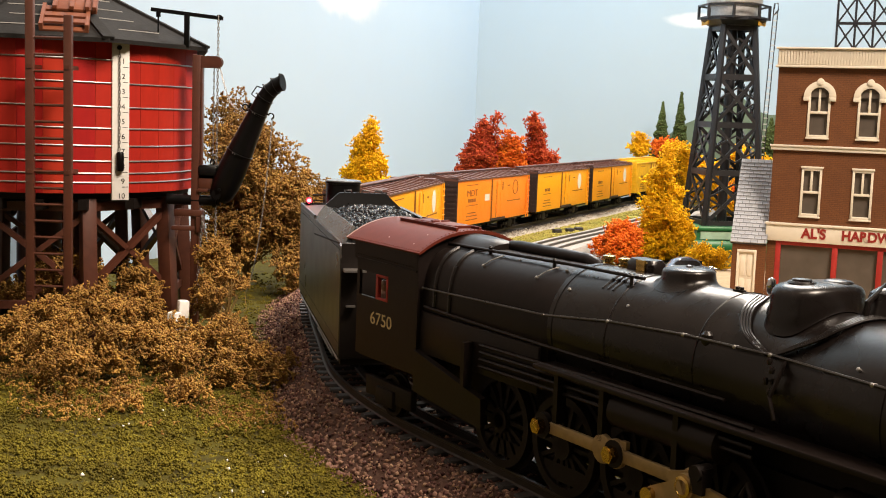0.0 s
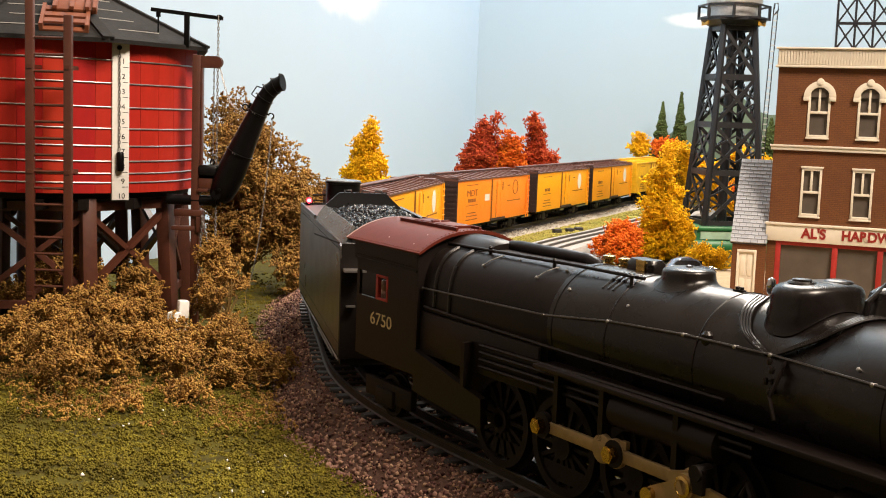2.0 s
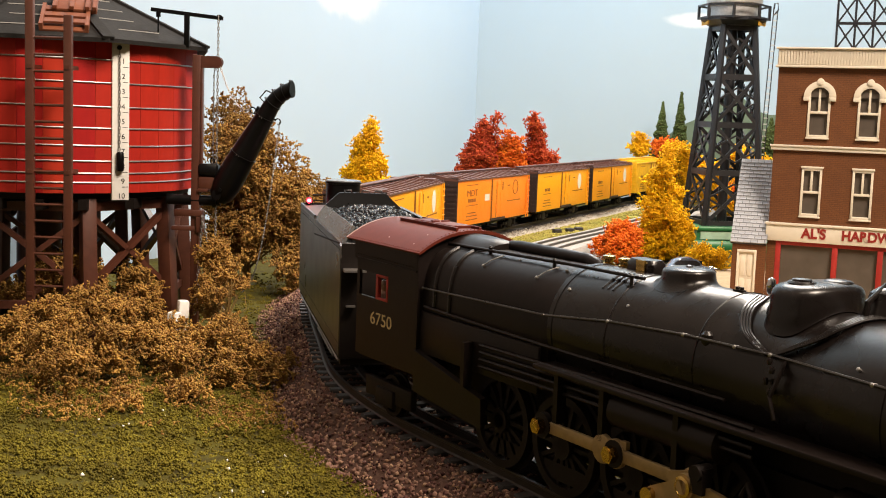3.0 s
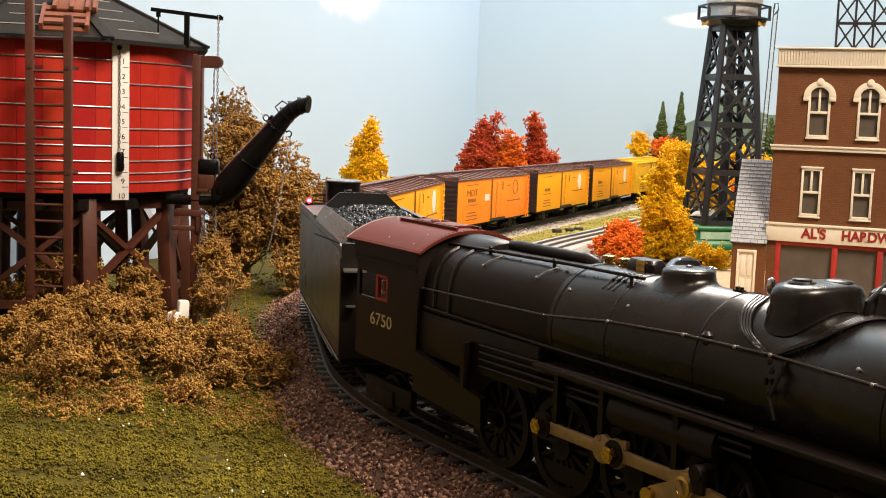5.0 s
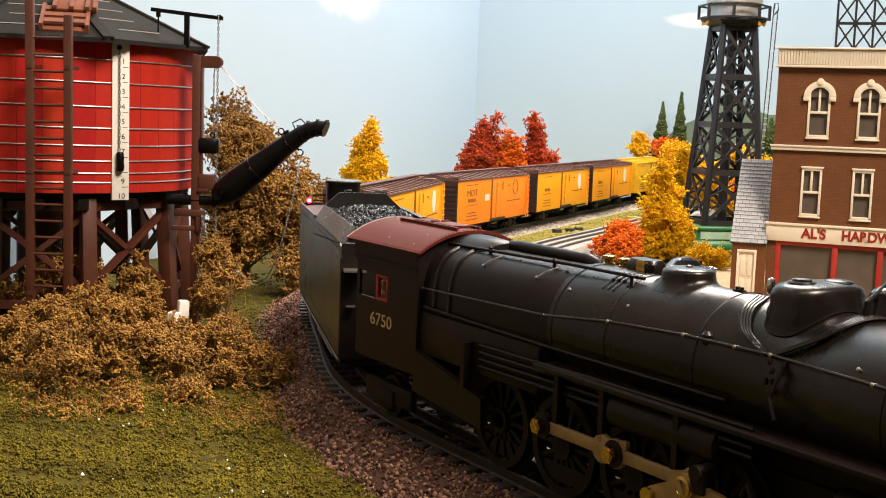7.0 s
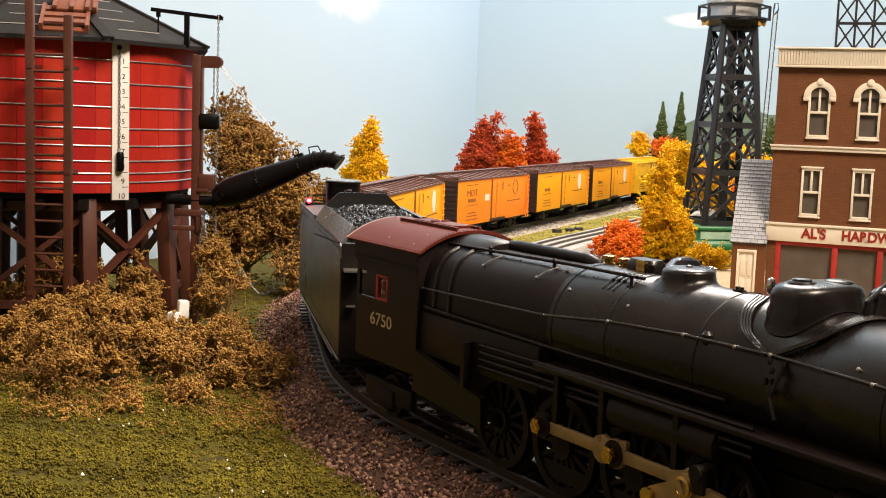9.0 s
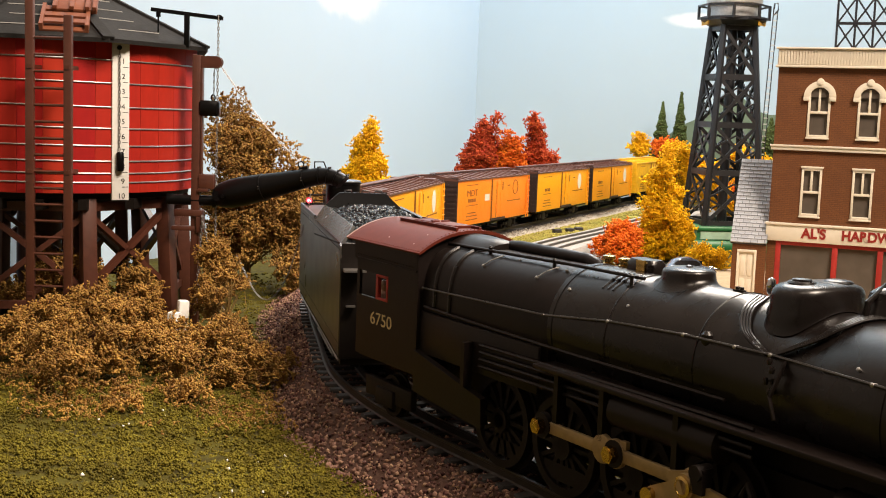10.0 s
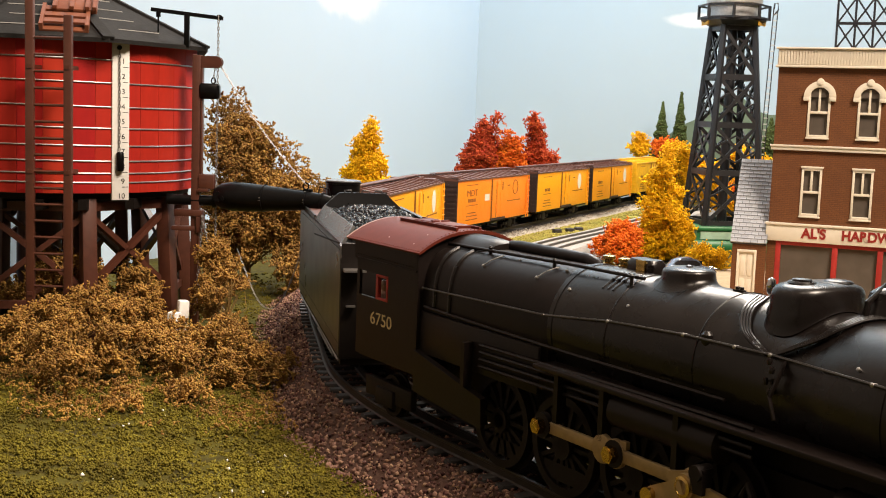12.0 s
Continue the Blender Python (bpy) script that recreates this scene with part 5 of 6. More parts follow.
    for z, x0, w, h in ((4.5, -7.6, 3.4, 0.07), (2.75, -7.6, 2.4, 0.38), (2.2, -7.6, 3.4, 0.07), (1.35, -7.6, 2.6, 0.105), (1.0, -7.6, 3.3, 0.105), (0.6, -7.6, 3.6, 0.105), (2.1, 6.6, 5.0, 0.11), (4.0, 2.4, 0.25, 0.9), (4.0, 4.6, 1.0, 0.12)):
        n = max(1, int(w / 0.5)) if h < 0.6 and h > 0.1 else 1
        for k in range(n):
            ww = w / n
            xa = x0 - w / 2 + k * ww
            bars.box(xa, xa + ww * (0.72 if n > 1 else 1), -W - 0.03, -W, z0 + z - h / 2, z0 + z + h / 2)
    tagged(part("small_lettering", bars, INK, body, "rows of dark bars"), kind="stuff")
    if badge == "disc":
        part("badge", Geo().lathe([(1.0, 0), (1.0, 0.03)], 28, Matrix.Translation((7.3, -W - 0.015, z0 + 3.4)) @ Matrix.Rotation(radians(90), 4, "X") @ Matrix.Diagonal((0.85, 1.15, 1, 1))), WHITE, body, "white oval badge")
    else:
        ringp = [(6.9 + 0.9 * math.cos(a), -W - 0.02, z0 + 3.7 + 0.85 * math.sin(a)) for a in np.linspace(0, 2 * math.pi, 25)]
        part("badge", Geo().tube(ringp, 0.055, 4), INK, body, "thin dark ring badge")
    if square:
        part("placard", Geo().box(-3.6, -2.1, -W - 0.05, -W, z0 + 2.5, z0 + 3.25), WHITE, body, "white square placard")
    part("underframe", Geo().box(-L + 0.2, L - 0.2, -0.8, 0.8, 0.9, z0).box(-L + 0.1, L - 0.1, -W + 0.25, W - 0.25, z0 - 0.22, z0), UNDER, t)
    for x in (-8.6, -5.6, 5.6, 8.6):
        for y in (-1.7, 1.7):
            part("wheel", wheel_mesh(0.72, UNDER, "wheel"), None, t, m=at(x, y, 0.74))
    for x in (-7.1, 7.1):
        for y in (-2.1, 2.1):
            part("truck_frame", Geo().box(x - 2.2, x + 2.2, y - 0.14, y + 0.14, 0.6, 0.95).box(x - 0.7, x + 0.7, y - 0.2, y + 0.2, 0.3, 1.2).cyl((x - 1.5, y - 0.25, 0.74), (x - 1.5, y + 0.25, 0.74), 0.3, n=10).cyl((x + 1.5, y - 0.25, 0.74), (x + 1.5, y + 0.25, 0.74), 0.3, n=10), UNDER, t, bevel=0.04)
    part("brake_gear", Geo().cyl((-2.5, -0.9, 1.0), (-0.5, -0.9, 1.0), 0.4, n=14).box(1.5, 3.0, -1.4, -0.6, 0.75, 1.3).tube([(-4, -1.2, 0.9), (4, -1.2, 0.85)], 0.07, 6), UNDER, t)
    for x in (-L - 0.9, L + 0.9):
        part("coupler", Geo().box(x - 0.9, x + 0.9, -0.25, 0.25, 0.95, 1.35), UNDER, t, bevel=0.06)
    return t


def cars():
    ang = 67.35
    d = Vector((math.cos(radians(ang)), math.sin(radians(ang))))
    nrm = Vector((-d.y, d.x))
    o = Vector((1.2, 129.0)) + nrm * 2.9
    for s, paint, label, words, badge, sq in (
            (12.5, ORANGE, "orange wooden freight car with dark lettering and a white placard", "MDT", "ring", True),
            (40.2, YELLOW, "yellow wooden freight car with a white oval badge", "", "disc", False),
            (66.8, YELLOW, "yellow wooden freight car with a white oval badge", "", "disc", False),
            (94.5, LEMON, "lemon yellow wooden freight car", "", "ring", False)):
        p = o + d * s
        refrigerator_car("freight_car", at(p.x, p.y, 1.8, ang), paint, label, words, badge, sq, paint is LEMON)
    ang = 78.5
    d = Vector((math.cos(radians(ang)), math.sin(radians(ang))))
    nrm = Vector((-d.y, d.x))
    p = Vector((-0.19, 125.7)) + nrm * 2.9 - d * 12.0
    refrigerator_car("freight_car", at(p.x, p.y, 1.8, ang), YELLOW, "yellow wooden freight car with a white oval badge", "", "disc", False)


# ---- the hardware store ----
def brick_wall_material():
    m = mat("brown_brick_courses", (0.158, 0.050, 0.008), 0.7, second=(0.132, 0.040, 0.006), scale=120, bump=0.0)
    nd, lk = m.node_tree.nodes, m.node_tree.links
    b = nd["Principled BSDF"]
    src = b.inputs["Base Color"].links[0].from_socket
    tc = nd.new("ShaderNodeTexCoord")
    sep = nd.new("ShaderNodeSeparateXYZ")
    com = nd.new("ShaderNodeCombineXYZ")
    lk.new(tc.outputs["Object"], sep.inputs[0])
    ad = nd.new("ShaderNodeMath")
    lk.new(sep.outputs["X"], ad.inputs[0])
    lk.new(sep.outputs["Y"], ad.inputs[1])
    lk.new(ad.outputs[0], com.inputs["X"])
    lk.new(sep.outputs["Z"], com.inputs["Y"])
    br = nd.new("ShaderNodeTexBrick")
    br.inputs["Scale"].default_value = 1.0
    br.inputs["Brick Width"].default_value = 0.0045
    br.inputs["Row Height"].default_value = 0.00165
    br.inputs["Mortar Size"].default_value = 0.00022
    br.inputs["Color1"].default_value = (1, 1, 1, 1)
    br.inputs["Color2"].default_value = (0.86, 0.86, 0.86, 1)
    br.inputs["Mortar"].default_value = (0.55, 0.55, 0.55, 1)
    lk.new(com.outputs[0], br.inputs["Vector"])
    mul = nd.new("ShaderNodeMix")
    mul.data_type, mul.blend_type = "RGBA", "MULTIPLY"
    mul.inputs["Factor"].default_value = 0.8
    lk.new(src, mul.inputs["A"])
    lk.new(br.outputs["Color"], mul.inputs["B"])
    lk.new(mul.outputs["Result"], b.inputs["Base Color"])
    bp = nd.new("ShaderNodeBump")
    bp.inputs["Strength"].default_value, bp.inputs["Distance"].default_value = 0.4, 0.0004
    lk.new(br.outputs["Color"], bp.inputs["Height"])
    lk.new(bp.outputs["Normal"], b.inputs["Normal"])
    return m


def sash_window(t, x, z0, z1, w, arched):
    win = part("window", Geo().box(-w / 2, w / 2, 0.22, 0.30, z0, z1), PANE, t, "dark sash window in an ivory frame", m=at(x, 0, 0))
    fr = Geo()
    h = z1 - z0
    mid = z0 + h * (0.50 if arched else 0.50)
    fr.box(-w / 2, -w / 2 + 0.2, -0.12, 0.22, z0, z1).box(w / 2 - 0.2, w / 2, -0.12, 0.22, z0, z1)
    fr.box(-w / 2, w / 2, -0.12, 0.22, z0, z0 + 0.22).box(-w / 2 + 0.2, w / 2 - 0.2, -0.06, 0.22, mid - 0.11, mid + 0.11)
    fr.box(-0.1, 0.1, -0.04, 0.22, mid + 0.1, z1 - 0.15)
    if not arched:
        fr.box(-w / 2, w / 2, -0.12, 0.22, z1 - 0.2, z1)
    part("frame", fr, IVORY, win, "ivory window frame", bevel=0.03)
    part("sill", Geo().box(-w / 2 - 0.05, w / 2 + 0.05, -0.22, 0.1, z0 - 0.14, z0), IVORY, win, "ivory sill", bevel=0.03)
    if arched:
        hood = Geo()
        n = 14
        ro, ri, zc = w / 2 + 0.42, w / 2 - 0.12, z1 - w / 2 + 0.1
        ring = []
        for k in range(n + 1):
            a = math.pi * k / n
            ring.append([(r * math.cos(a), y, zc + r * math.sin(a) * 1.02) for r, y in ((ro, -0.28), (ri, -0.28), (ri, 0.2), (ro, 0.2))])
        hood.loft(ring)
        for s in (-1, 1):
            hood.box(min(s * ro, s * (ri)), max(s * ro, s * ri), -0.28, 0.2, zc - 0.35, zc + 0.02)
        hood.cyl((0, -0.36, zc + ro * 0.98), (0, 0.2, zc + ro * 0.98), 0.3, n=14)
        part("hood", hood, IVORY, win, "ivory arched hood with a keystone", bevel=0.03)
        fill = [(ri * math.cos(a), zc + ri * math.sin(a)) for a in np.linspace(0, math.pi, 13)]
        part("arch_pane", Geo().prism(fill, 0, 0.06, Matrix.Translation((0, 0.04, 0)) @ FACE), PANE, win)
    else:
        part("lintel", Geo().box(-w / 2 - 0.08, w / 2 + 0.08, -0.2, 0.1, z1, z1 + 0.18), IVORY, win, bevel=0.03)
    return win


def hardware_store():
    t = thing("hardware_store", at(28.6, 107, 0, -21), "three-storey brown brick hardware store with ivory trim", "shop building")
    bw = brick_wall_material()
    x0, x1, zt, dep = 0.75, 16.4, 21.0, 11.0
    wins = [(4.42, 14.75, 19.15, 1.9, True), (8.6, 14.75, 19.15, 1.9, True), (12.8, 14.75, 19.15, 1.9, True),
            (4.2, 7.75, 12.0, 1.75, False), (8.5, 7.7, 12.0, 1.75, False), (12.75, 7.7, 12.0, 1.75, False)]
    # the facade is pieced together round its openings
    brick = lambda *a: part("wall", Geo().box(*a), bw, t, "brown brick wall")
    for za, zb in [(7.0, 7.72), (7.72, 12.0), (12.0, 14.75), (14.75, 18.6), (18.6, zt)]:
        holes = sorted([(x - w / 2 + 0.1, x + w / 2 - 0.1) for x, a, b, w, arc in wins if a - 0.1 <= za < b - 0.3 and za in (7.72, 14.75)])
        xa = x0
        for ha, hb in holes:
            brick(xa, ha, 0, 0.5, za, zb)
            xa = hb
        brick(xa, x1, 0, 0.5, za, zb)
    for a in ((x0, x0 + 0.5, 0.5, dep, 0, zt), (x1 - 0.5, x1, 0.5, dep, 0, zt), (x0 + 0.5, x1 - 0.5, dep - 0.5, dep, 0, zt), (x0, x0 + 0.75, 0, 0.5, 0, 7.0), (x1 - 0.75, x1, 0, 0.5, 0, 7.0)):
        brick(*a)
    part("roof", Geo().box(x0 + 0.5, x1 - 0.5, 0.5, dep - 0.5, 20.2, 20.5), ROOFING, t)
    for w in wins:
        sash_window(t, w[0], w[1], w[2], w[3], w[4])
    cor = Geo().box(x0 - 0.25, x1 + 0.25, -0.45, 0.3, 20.85, 21.05).box(x0 - 0.1, x1 + 0.1, -0.25, 0.3, 21.05, 22.45).box(x0 - 0.28, x1 + 0.28, -0.5, 0.35, 22.45, 22.62)
    c = part("cornice", cor, IVORY, t, "ivory cornice with upright flutes", bevel=0.03)
    k = x0
    while k < x1:
        part("flute", Geo().box(k, k + 0.13, -0.36, -0.24, 21.1, 22.4), IVORY, c)
        k += 0.25
    part("band_course", Geo().box(x0 - 0.2, x1 + 0.2, -0.25, 0.05, 13.55, 13.85).box(x0 - 0.28, x1 + 0.28, -0.34, 0.02, 13.85, 14.02), IVORY, t, "ivory band course", bevel=0.02)
    sign = part("sign_board", Geo().box(x0 - 0.15, x1 + 0.15, -0.3, 0.1, 5.4, 6.85).box(x0 - 0.25, x1 + 0.25, -0.42, 0.1, 6.85, 7.05), IVORY, t, "ivory sign board with red letters", bevel=0.03)
    letters("sign_letters", "AL'S", 0.84, SIGNRED, sign, Matrix.Translation((4.72 * CM, -0.32 * CM, 6.18 * CM)) @ FACE, 0.03, "dark red letters", 2.15, 0.045)
    letters("sign_letters", "HARDWARE", 0.82, SIGNRED, sign, Matrix.Translation((10.1 * CM, -0.32 * CM, 6.18 * CM)) @ FACE, 0.03, "dark red letters", 6.0, 0.045)
    # shop front
    fr = Geo().box(1.5, 1.95, -0.05, 0.4, 0, 5.38).box(x1 - 1.95, x1 - 1.5, -0.05, 0.4, 0, 5.38).box(1.95, x1 - 1.95, -0.05, 0.4, 5.05, 5.38).box(1.95, x1 - 1.95, -0.05, 0.4, 0, 0.6)
    for x in (6.6, 10.4):
        fr.box(x - 0.24, x + 0.24, -0.08, 0.4, 0.6, 5.05)
    sf = part("shop_front", fr, mat("shop_front_red", (0.38, 0.022, 0.016), 0.5), t, "red shop front frame", bevel=0.03)
    for a, b in ((1.95, 6.36), (6.84, 10.16), (10.64, x1 - 1.95)):
        part("shop_pane", Geo().box(a, b, 0.25, 0.32, 0.6, 5.05), PANE, sf, "dark shop window")
    # annex with slate roof
    a0, a1 = -2.25, 0.72
    part("annex_wall", Geo().box(a0, -1.7, -0.5, 0, 0, 5.1).box(-0.15, a1, -0.5, 0, 0, 5.1).box(-1.7, -0.15, -0.5, 0, 4.25, 5.1).box(a0, a0 + 0.4, 0, 9.0, 0, 5.1).add(
        [(a0, -0.5, 5.1), (a0 + 0.4, -0.5, 5.1), (a0 + 0.4, 4, 12.0), (a0, 4, 12.0), (a0, 4, 5.1), (a0 + 0.4, 4, 5.1)], [(0, 1, 2, 3), (0, 3, 4), (1, 5, 2), (3, 2, 5, 4), (0, 4, 5, 1)]), bw, t, "brown brick annex wall")
    door = part("door", Geo().box(-1.7, -0.15, -0.42, -0.3, 0, 4.25), IVORY, t, "ivory panelled door")
    df = Geo().box(-1.78, -1.58, -0.62, -0.3, 0, 4.4).box(-0.27, -0.07, -0.62, -0.3, 0, 4.4).box(-1.78, -0.07, -0.64, -0.3, 4.2, 4.42)
    part("door_frame", df, IVORY, door, bevel=0.02)
    for xa, xb in ((-1.48, -1.0), (-0.86, -0.38)):
        for za, zb in ((0.3, 1.75), (2.0, 4.0)):
            part("door_panel", Geo().box(xa, xb, -0.48, -0.42, za, zb), IVORY, door, bevel=0.03)
    part("door_stile", Geo().box(-1.58, -0.27, -0.47, -0.42, 1.78, 1.95).box(-0.98, -0.88, -0.47, -0.42, 0.1, 4.15), IVORY, door)
    # roof plane from eave to ridge, shingle by shingle
    e0, e1 = Vector((0, -0.75, 5.05)), Vector((0, 4.0, 12.45))
    run = (e1 - e0).length
    tilt = math.degrees(math.atan2(e1.z - e0.z, e1.y - e0.y))
    rm = at(0, e0.y, e0.z, 0, tilt)
    roof = part("annex_roof", Geo().box(-2.42, a1, 0, run, -0.3, 0.0), SLATEGAP, t, "grey slate shingle roof", m=rm)
    n = 22
    hgt = run / n
    full = Geo().add([(0, 0, 0.0), (0.56, 0, 0.0), (0.56, hgt * 1.1, 0.0), (0, hgt * 1.1, 0.0), (0, 0.035, 0.10), (0.56, 0.035, 0.10), (0.56, hgt * 1.1, 0.03), (0, hgt * 1.1, 0.03)],
                     [(3, 2, 1, 0), (4, 5, 6, 7), (0, 1, 5, 4), (1, 2, 6, 5), (2, 3, 7, 6), (3, 0, 4, 7)]).mesh("shingle", SLATE, angle=0)
    for r in range(n):
        x = -2.42 - (0.3 if r % 2 else 0.0)
        while x < a1 - 0.1:
            xa = max(x, -2.44)
            ob = new("shingle", full)
            ob.parent = roof
            wid = min(x + 0.56, a1 + 0.05) - xa
            ob.matrix_basis = at(xa, r * hgt, 0.0) @ Matrix.Diagonal((wid / 0.56, 1, 1, 1))
            x += 0.6
    return t


def roof_truss():
    t = thing("roof_truss", at(37.2, 111.5, 20.5, -21), "black lattice sign frame on the store roof", "sign frame")
    for z in (0.0, 2.35, 4.7, 7.05):
        part("chord", Geo().box(-1.5, 8.2, -0.16, 0.16, z, z + 0.26), TOWERBLACK, t)
    for x in np.arange(-1.4, 8, 1.6):
        part("post", Geo().box(x - 0.1, x + 0.1, -0.12, 0.12, 0, 8), TOWERBLACK, t)
        for z in (0.13, 2.48, 4.83):
            part("diagonal", Geo().beam((x, 0, z), (x + 1.6, 0, z + 2.35), 0.2, 0.16), TOWERBLACK, t)
            part("diagonal", Geo().beam((x + 1.6, 0, z), (x, 0, z + 2.35), 0.2, 0.16), TOWERBLACK, t)
    return t


def beacon_tower():
    t = thing("lattice_tower", at(35.75, 152.5, 0, 9), "charcoal plastic lattice tower with a railed top deck", "tower")
    zb, zt, b, w = 2.9, 28.2, 3.7, 2.02
    cx = lambda z: b + (w - b) * (z - zb) / (zt - zb)
    sig = ((-1, -1), (1, -1), (1, 1), (-1, 1))
    for sx, sy in sig:
        part("leg", Geo().beam((sx * b, sy * b, zb), (sx * w, sy * w, zt), 0.66), TOWERBLACK, t, "tapered tower leg", bevel=0.05)
    lev = [3.2, 9.6, 15.6, 21.6, 27.8]
    for i, z in enumerate(lev):
        for k in range(4):
            (ax, ay), (bx, by) = sig[k], sig[(k + 1) % 4]
            c = cx(z)
            girt = part("girt", Geo().beam((ax * c, ay * c, z), (bx * c, by * c, z), 0.3, 0.75), TOWERBLACK, t)
            if i < len(lev) - 1:
                z2 = lev[i + 1]
                c2 = cx(z2)
                part("diagonal", Geo().beam((ax * c, ay * c, z), (bx * c2, by * c2, z2), 0.26, 0.42), TOWERBLACK, girt)
                part("diagonal", Geo().beam((bx * c, by * c, z), (ax * c2, ay * c2, z2), 0.26, 0.42), TOWERBLACK, girt)
                zm = (z + z2) / 2
                cm = cx(zm)
                mid = Vector(((ax + bx) / 2 * cm, (ay + by) / 2 * cm, zm))
                for (ex, ey) in ((ax, ay), (bx, by)):
                    for zz, cc in ((z + 0.3, c), (z2 - 0.3, c2)):
                        part("web", Geo().beam((ex * cm, ey * cm, zm), tuple(mid.lerp(Vector(((ax + bx) / 2 * cc, (ay + by) / 2 * cc, zz)), 0.62)), 0.2, 0.22), TOWERBLACK, girt)
    part("inner_shaft", Geo().lathe([(0.62, zb), (0.62, zt)], 12), TOWERBLACK, t, "dark inner shaft")
    RO = 4.35
    deck = part("deck", Geo().lathe([(3.2, 28.0), (RO, 28.6), (RO, 28.9), (3.0, 28.95)], 8), TOWERBLACK, t, "octagonal deck", angle=20)
    for k in range(8):
        a, a2 = radians(45 * k + 22.5), radians(45 * k + 67.5)
        p, q = Vector((RO * math.cos(a), RO * math.sin(a), 0)), Vector((RO * math.cos(a2), RO * math.sin(a2), 0))
        for z in (28.95, 30.5):
            part("deck_rail", Geo().beam(tuple(p + Vector((0, 0, z))), tuple(q + Vector((0, 0, z))), 0.22), TOWERBLACK, deck)
        part("deck_post", Geo().beam(tuple(p + Vector((0, 0, 28.8))), tuple(p + Vector((0, 0, 30.6))), 0.3), TOWERBLACK, deck)
        if k % 3 == 0:
            pm, qm = p.lerp(q, 0.15) * 0.93, p.lerp(q, 0.85) * 0.93
            part("deck_panel", Geo().beam(tuple(pm + Vector((0, 0, 28.35))), tuple(qm + Vector((0, 0, 28.35))), 0.15, 0.6), TOWERYELLOW, deck, "yellow panel under the deck")
    part("lamp_house", Geo().lathe([(2.9, 28.9), (2.9, 30.4), (3.3, 30.6), (3.5, 30.8), (3.5, 31.3), (2.6, 32.2)], 20), TOWERGREY, t, "pale silver lamp house")
    lad = part("ladder", Geo().beam((3.6, -2.2, 9.5), (4.3, -2.2, 30.2), 0.1).beam((4.15, -2.2, 9.5), (4.85, -2.2, 30.2), 0.1).tube([(4.3, -2.2, 30.2), (4.4, -2.2, 30.9), (4.8, -2.2, 31), (4.9, -2.2, 30.2), (4.4, -2.2, 29.5)], 0.1, 6), TOWERBLACK, t, "thin caged ladder")
    for k in range(27):
        z = 9.8 + k * 0.76
        x = 3.6 + 0.7 * (z - 9.5) / 20.7
        part("rung", Geo().cyl((x, -2.2, z), (x + 0.55, -2.2, z), 0.07, n=6), TOWERGREY, lad)
    base = part("base", Geo().box(-5.6, 5.6, -5.2, 5.2, -0.2, 1.2, e=0.25).box(-4.9, 4.9, -4.5, 4.5, 1.2, 2.4), GREEN, t, "green plastic base")
    part("base_panel", Geo().box(-4.5, 4.5, -4.7, -4.5, 1.35, 2.3), GREENPALE, base, "pale green panel")
    part("base_rim", Geo().box(-5.2, 5.2, -4.9, 4.9, 2.4, 2.95, e=0.1), GREEN, base)
    return t


def automobile():
    t = thing("toy_car", at(24.6, 119.5, 0.05, 8) @ Matrix.Diagonal((0.8, 0.8, 0.8, 1)), "blue-grey rounded toy sedan parked on sand", "car")
    g = Geo()
    prof = [(-3.9, 0.5, 0.7), (-3.7, 1.0, 1.25), (-2.6, 1.15, 1.4), (-2.2, 1.1, 1.5), (-1.5, 0.98, 2.3), (-0.6, 0.92, 2.62), (0.6, 0.92, 2.62), (1.5, 0.98, 2.3), (2.1, 1.1, 1.55), (3.4, 1.05, 1.35), (3.9, 0.7, 0.8)]
    rings = []
    for x, w, h in prof:
        rings.append([(x, -w * 1.3, 0.35), (x, -w * 1.35, 0.9), (x, -w * 1.1, min(h, 1.4)), (x, -w * 0.8, h * 0.97), (x, 0, h), (x, w * 0.8, h * 0.97), (x, w * 1.1, min(h, 1.4)), (x, w * 1.35, 0.9), (x, w * 1.3, 0.35)])
    g.loft(rings)
    body = part("body", g, AUTO, t, "blue-grey painted body", angle=60)
    for s in (-1, 1):
        part("side_window", Geo().loft([[(x, s * (1.02 + o), 1.62), (x, s * (0.86 + o), z)] for x, z, o in ((-1.7, 1.9, 0.08), (-1.2, 2.25, 0.06), (1.2, 2.25, 0.06), (1.7, 1.9, 0.08))], caps=False, closed=False), AUTOGLASS, body)
    part("windscreen", Geo().box(1.35, 2.0, -0.75, 0.75, 1.62, 2.22), AUTOGLASS, body)
    part("trim", Geo().box(-3.4, 3.4, -1.42, -1.36, 1.05, 1.12).cyl((3.5, -0.8, 1.1), (3.98, -0.8, 1.1), 0.28, n=12).cyl((3.5, 0.8, 1.1), (3.98, 0.8, 1.1), 0.28, n=12), CHROME, body, "chrome trim and lamps")
    for x in (-2.4, 2.4):
        for y in (-1.2, 1.2):
            part("wheel", Geo().cyl((x, y - 0.2, 0.6), (x, y + 0.2, 0.6), 0.6, n=18), UNDER, t)
    return t


# ---- trees and ground cover ----
def strands(rng, starts, step, run=7):
    """Points along short curling strands that begin at starts."""
    p, way, out = np.array(starts, float), rng.normal(size=(len(starts), 3)), []
    for _ in range(run):
        way = 0.6 * way + 0.75 * rng.normal(size=p.shape)
        p = p + way / np.linalg.norm(way, axis=1)[:, None] * step
        out.append(p)
    return np.concatenate(out)


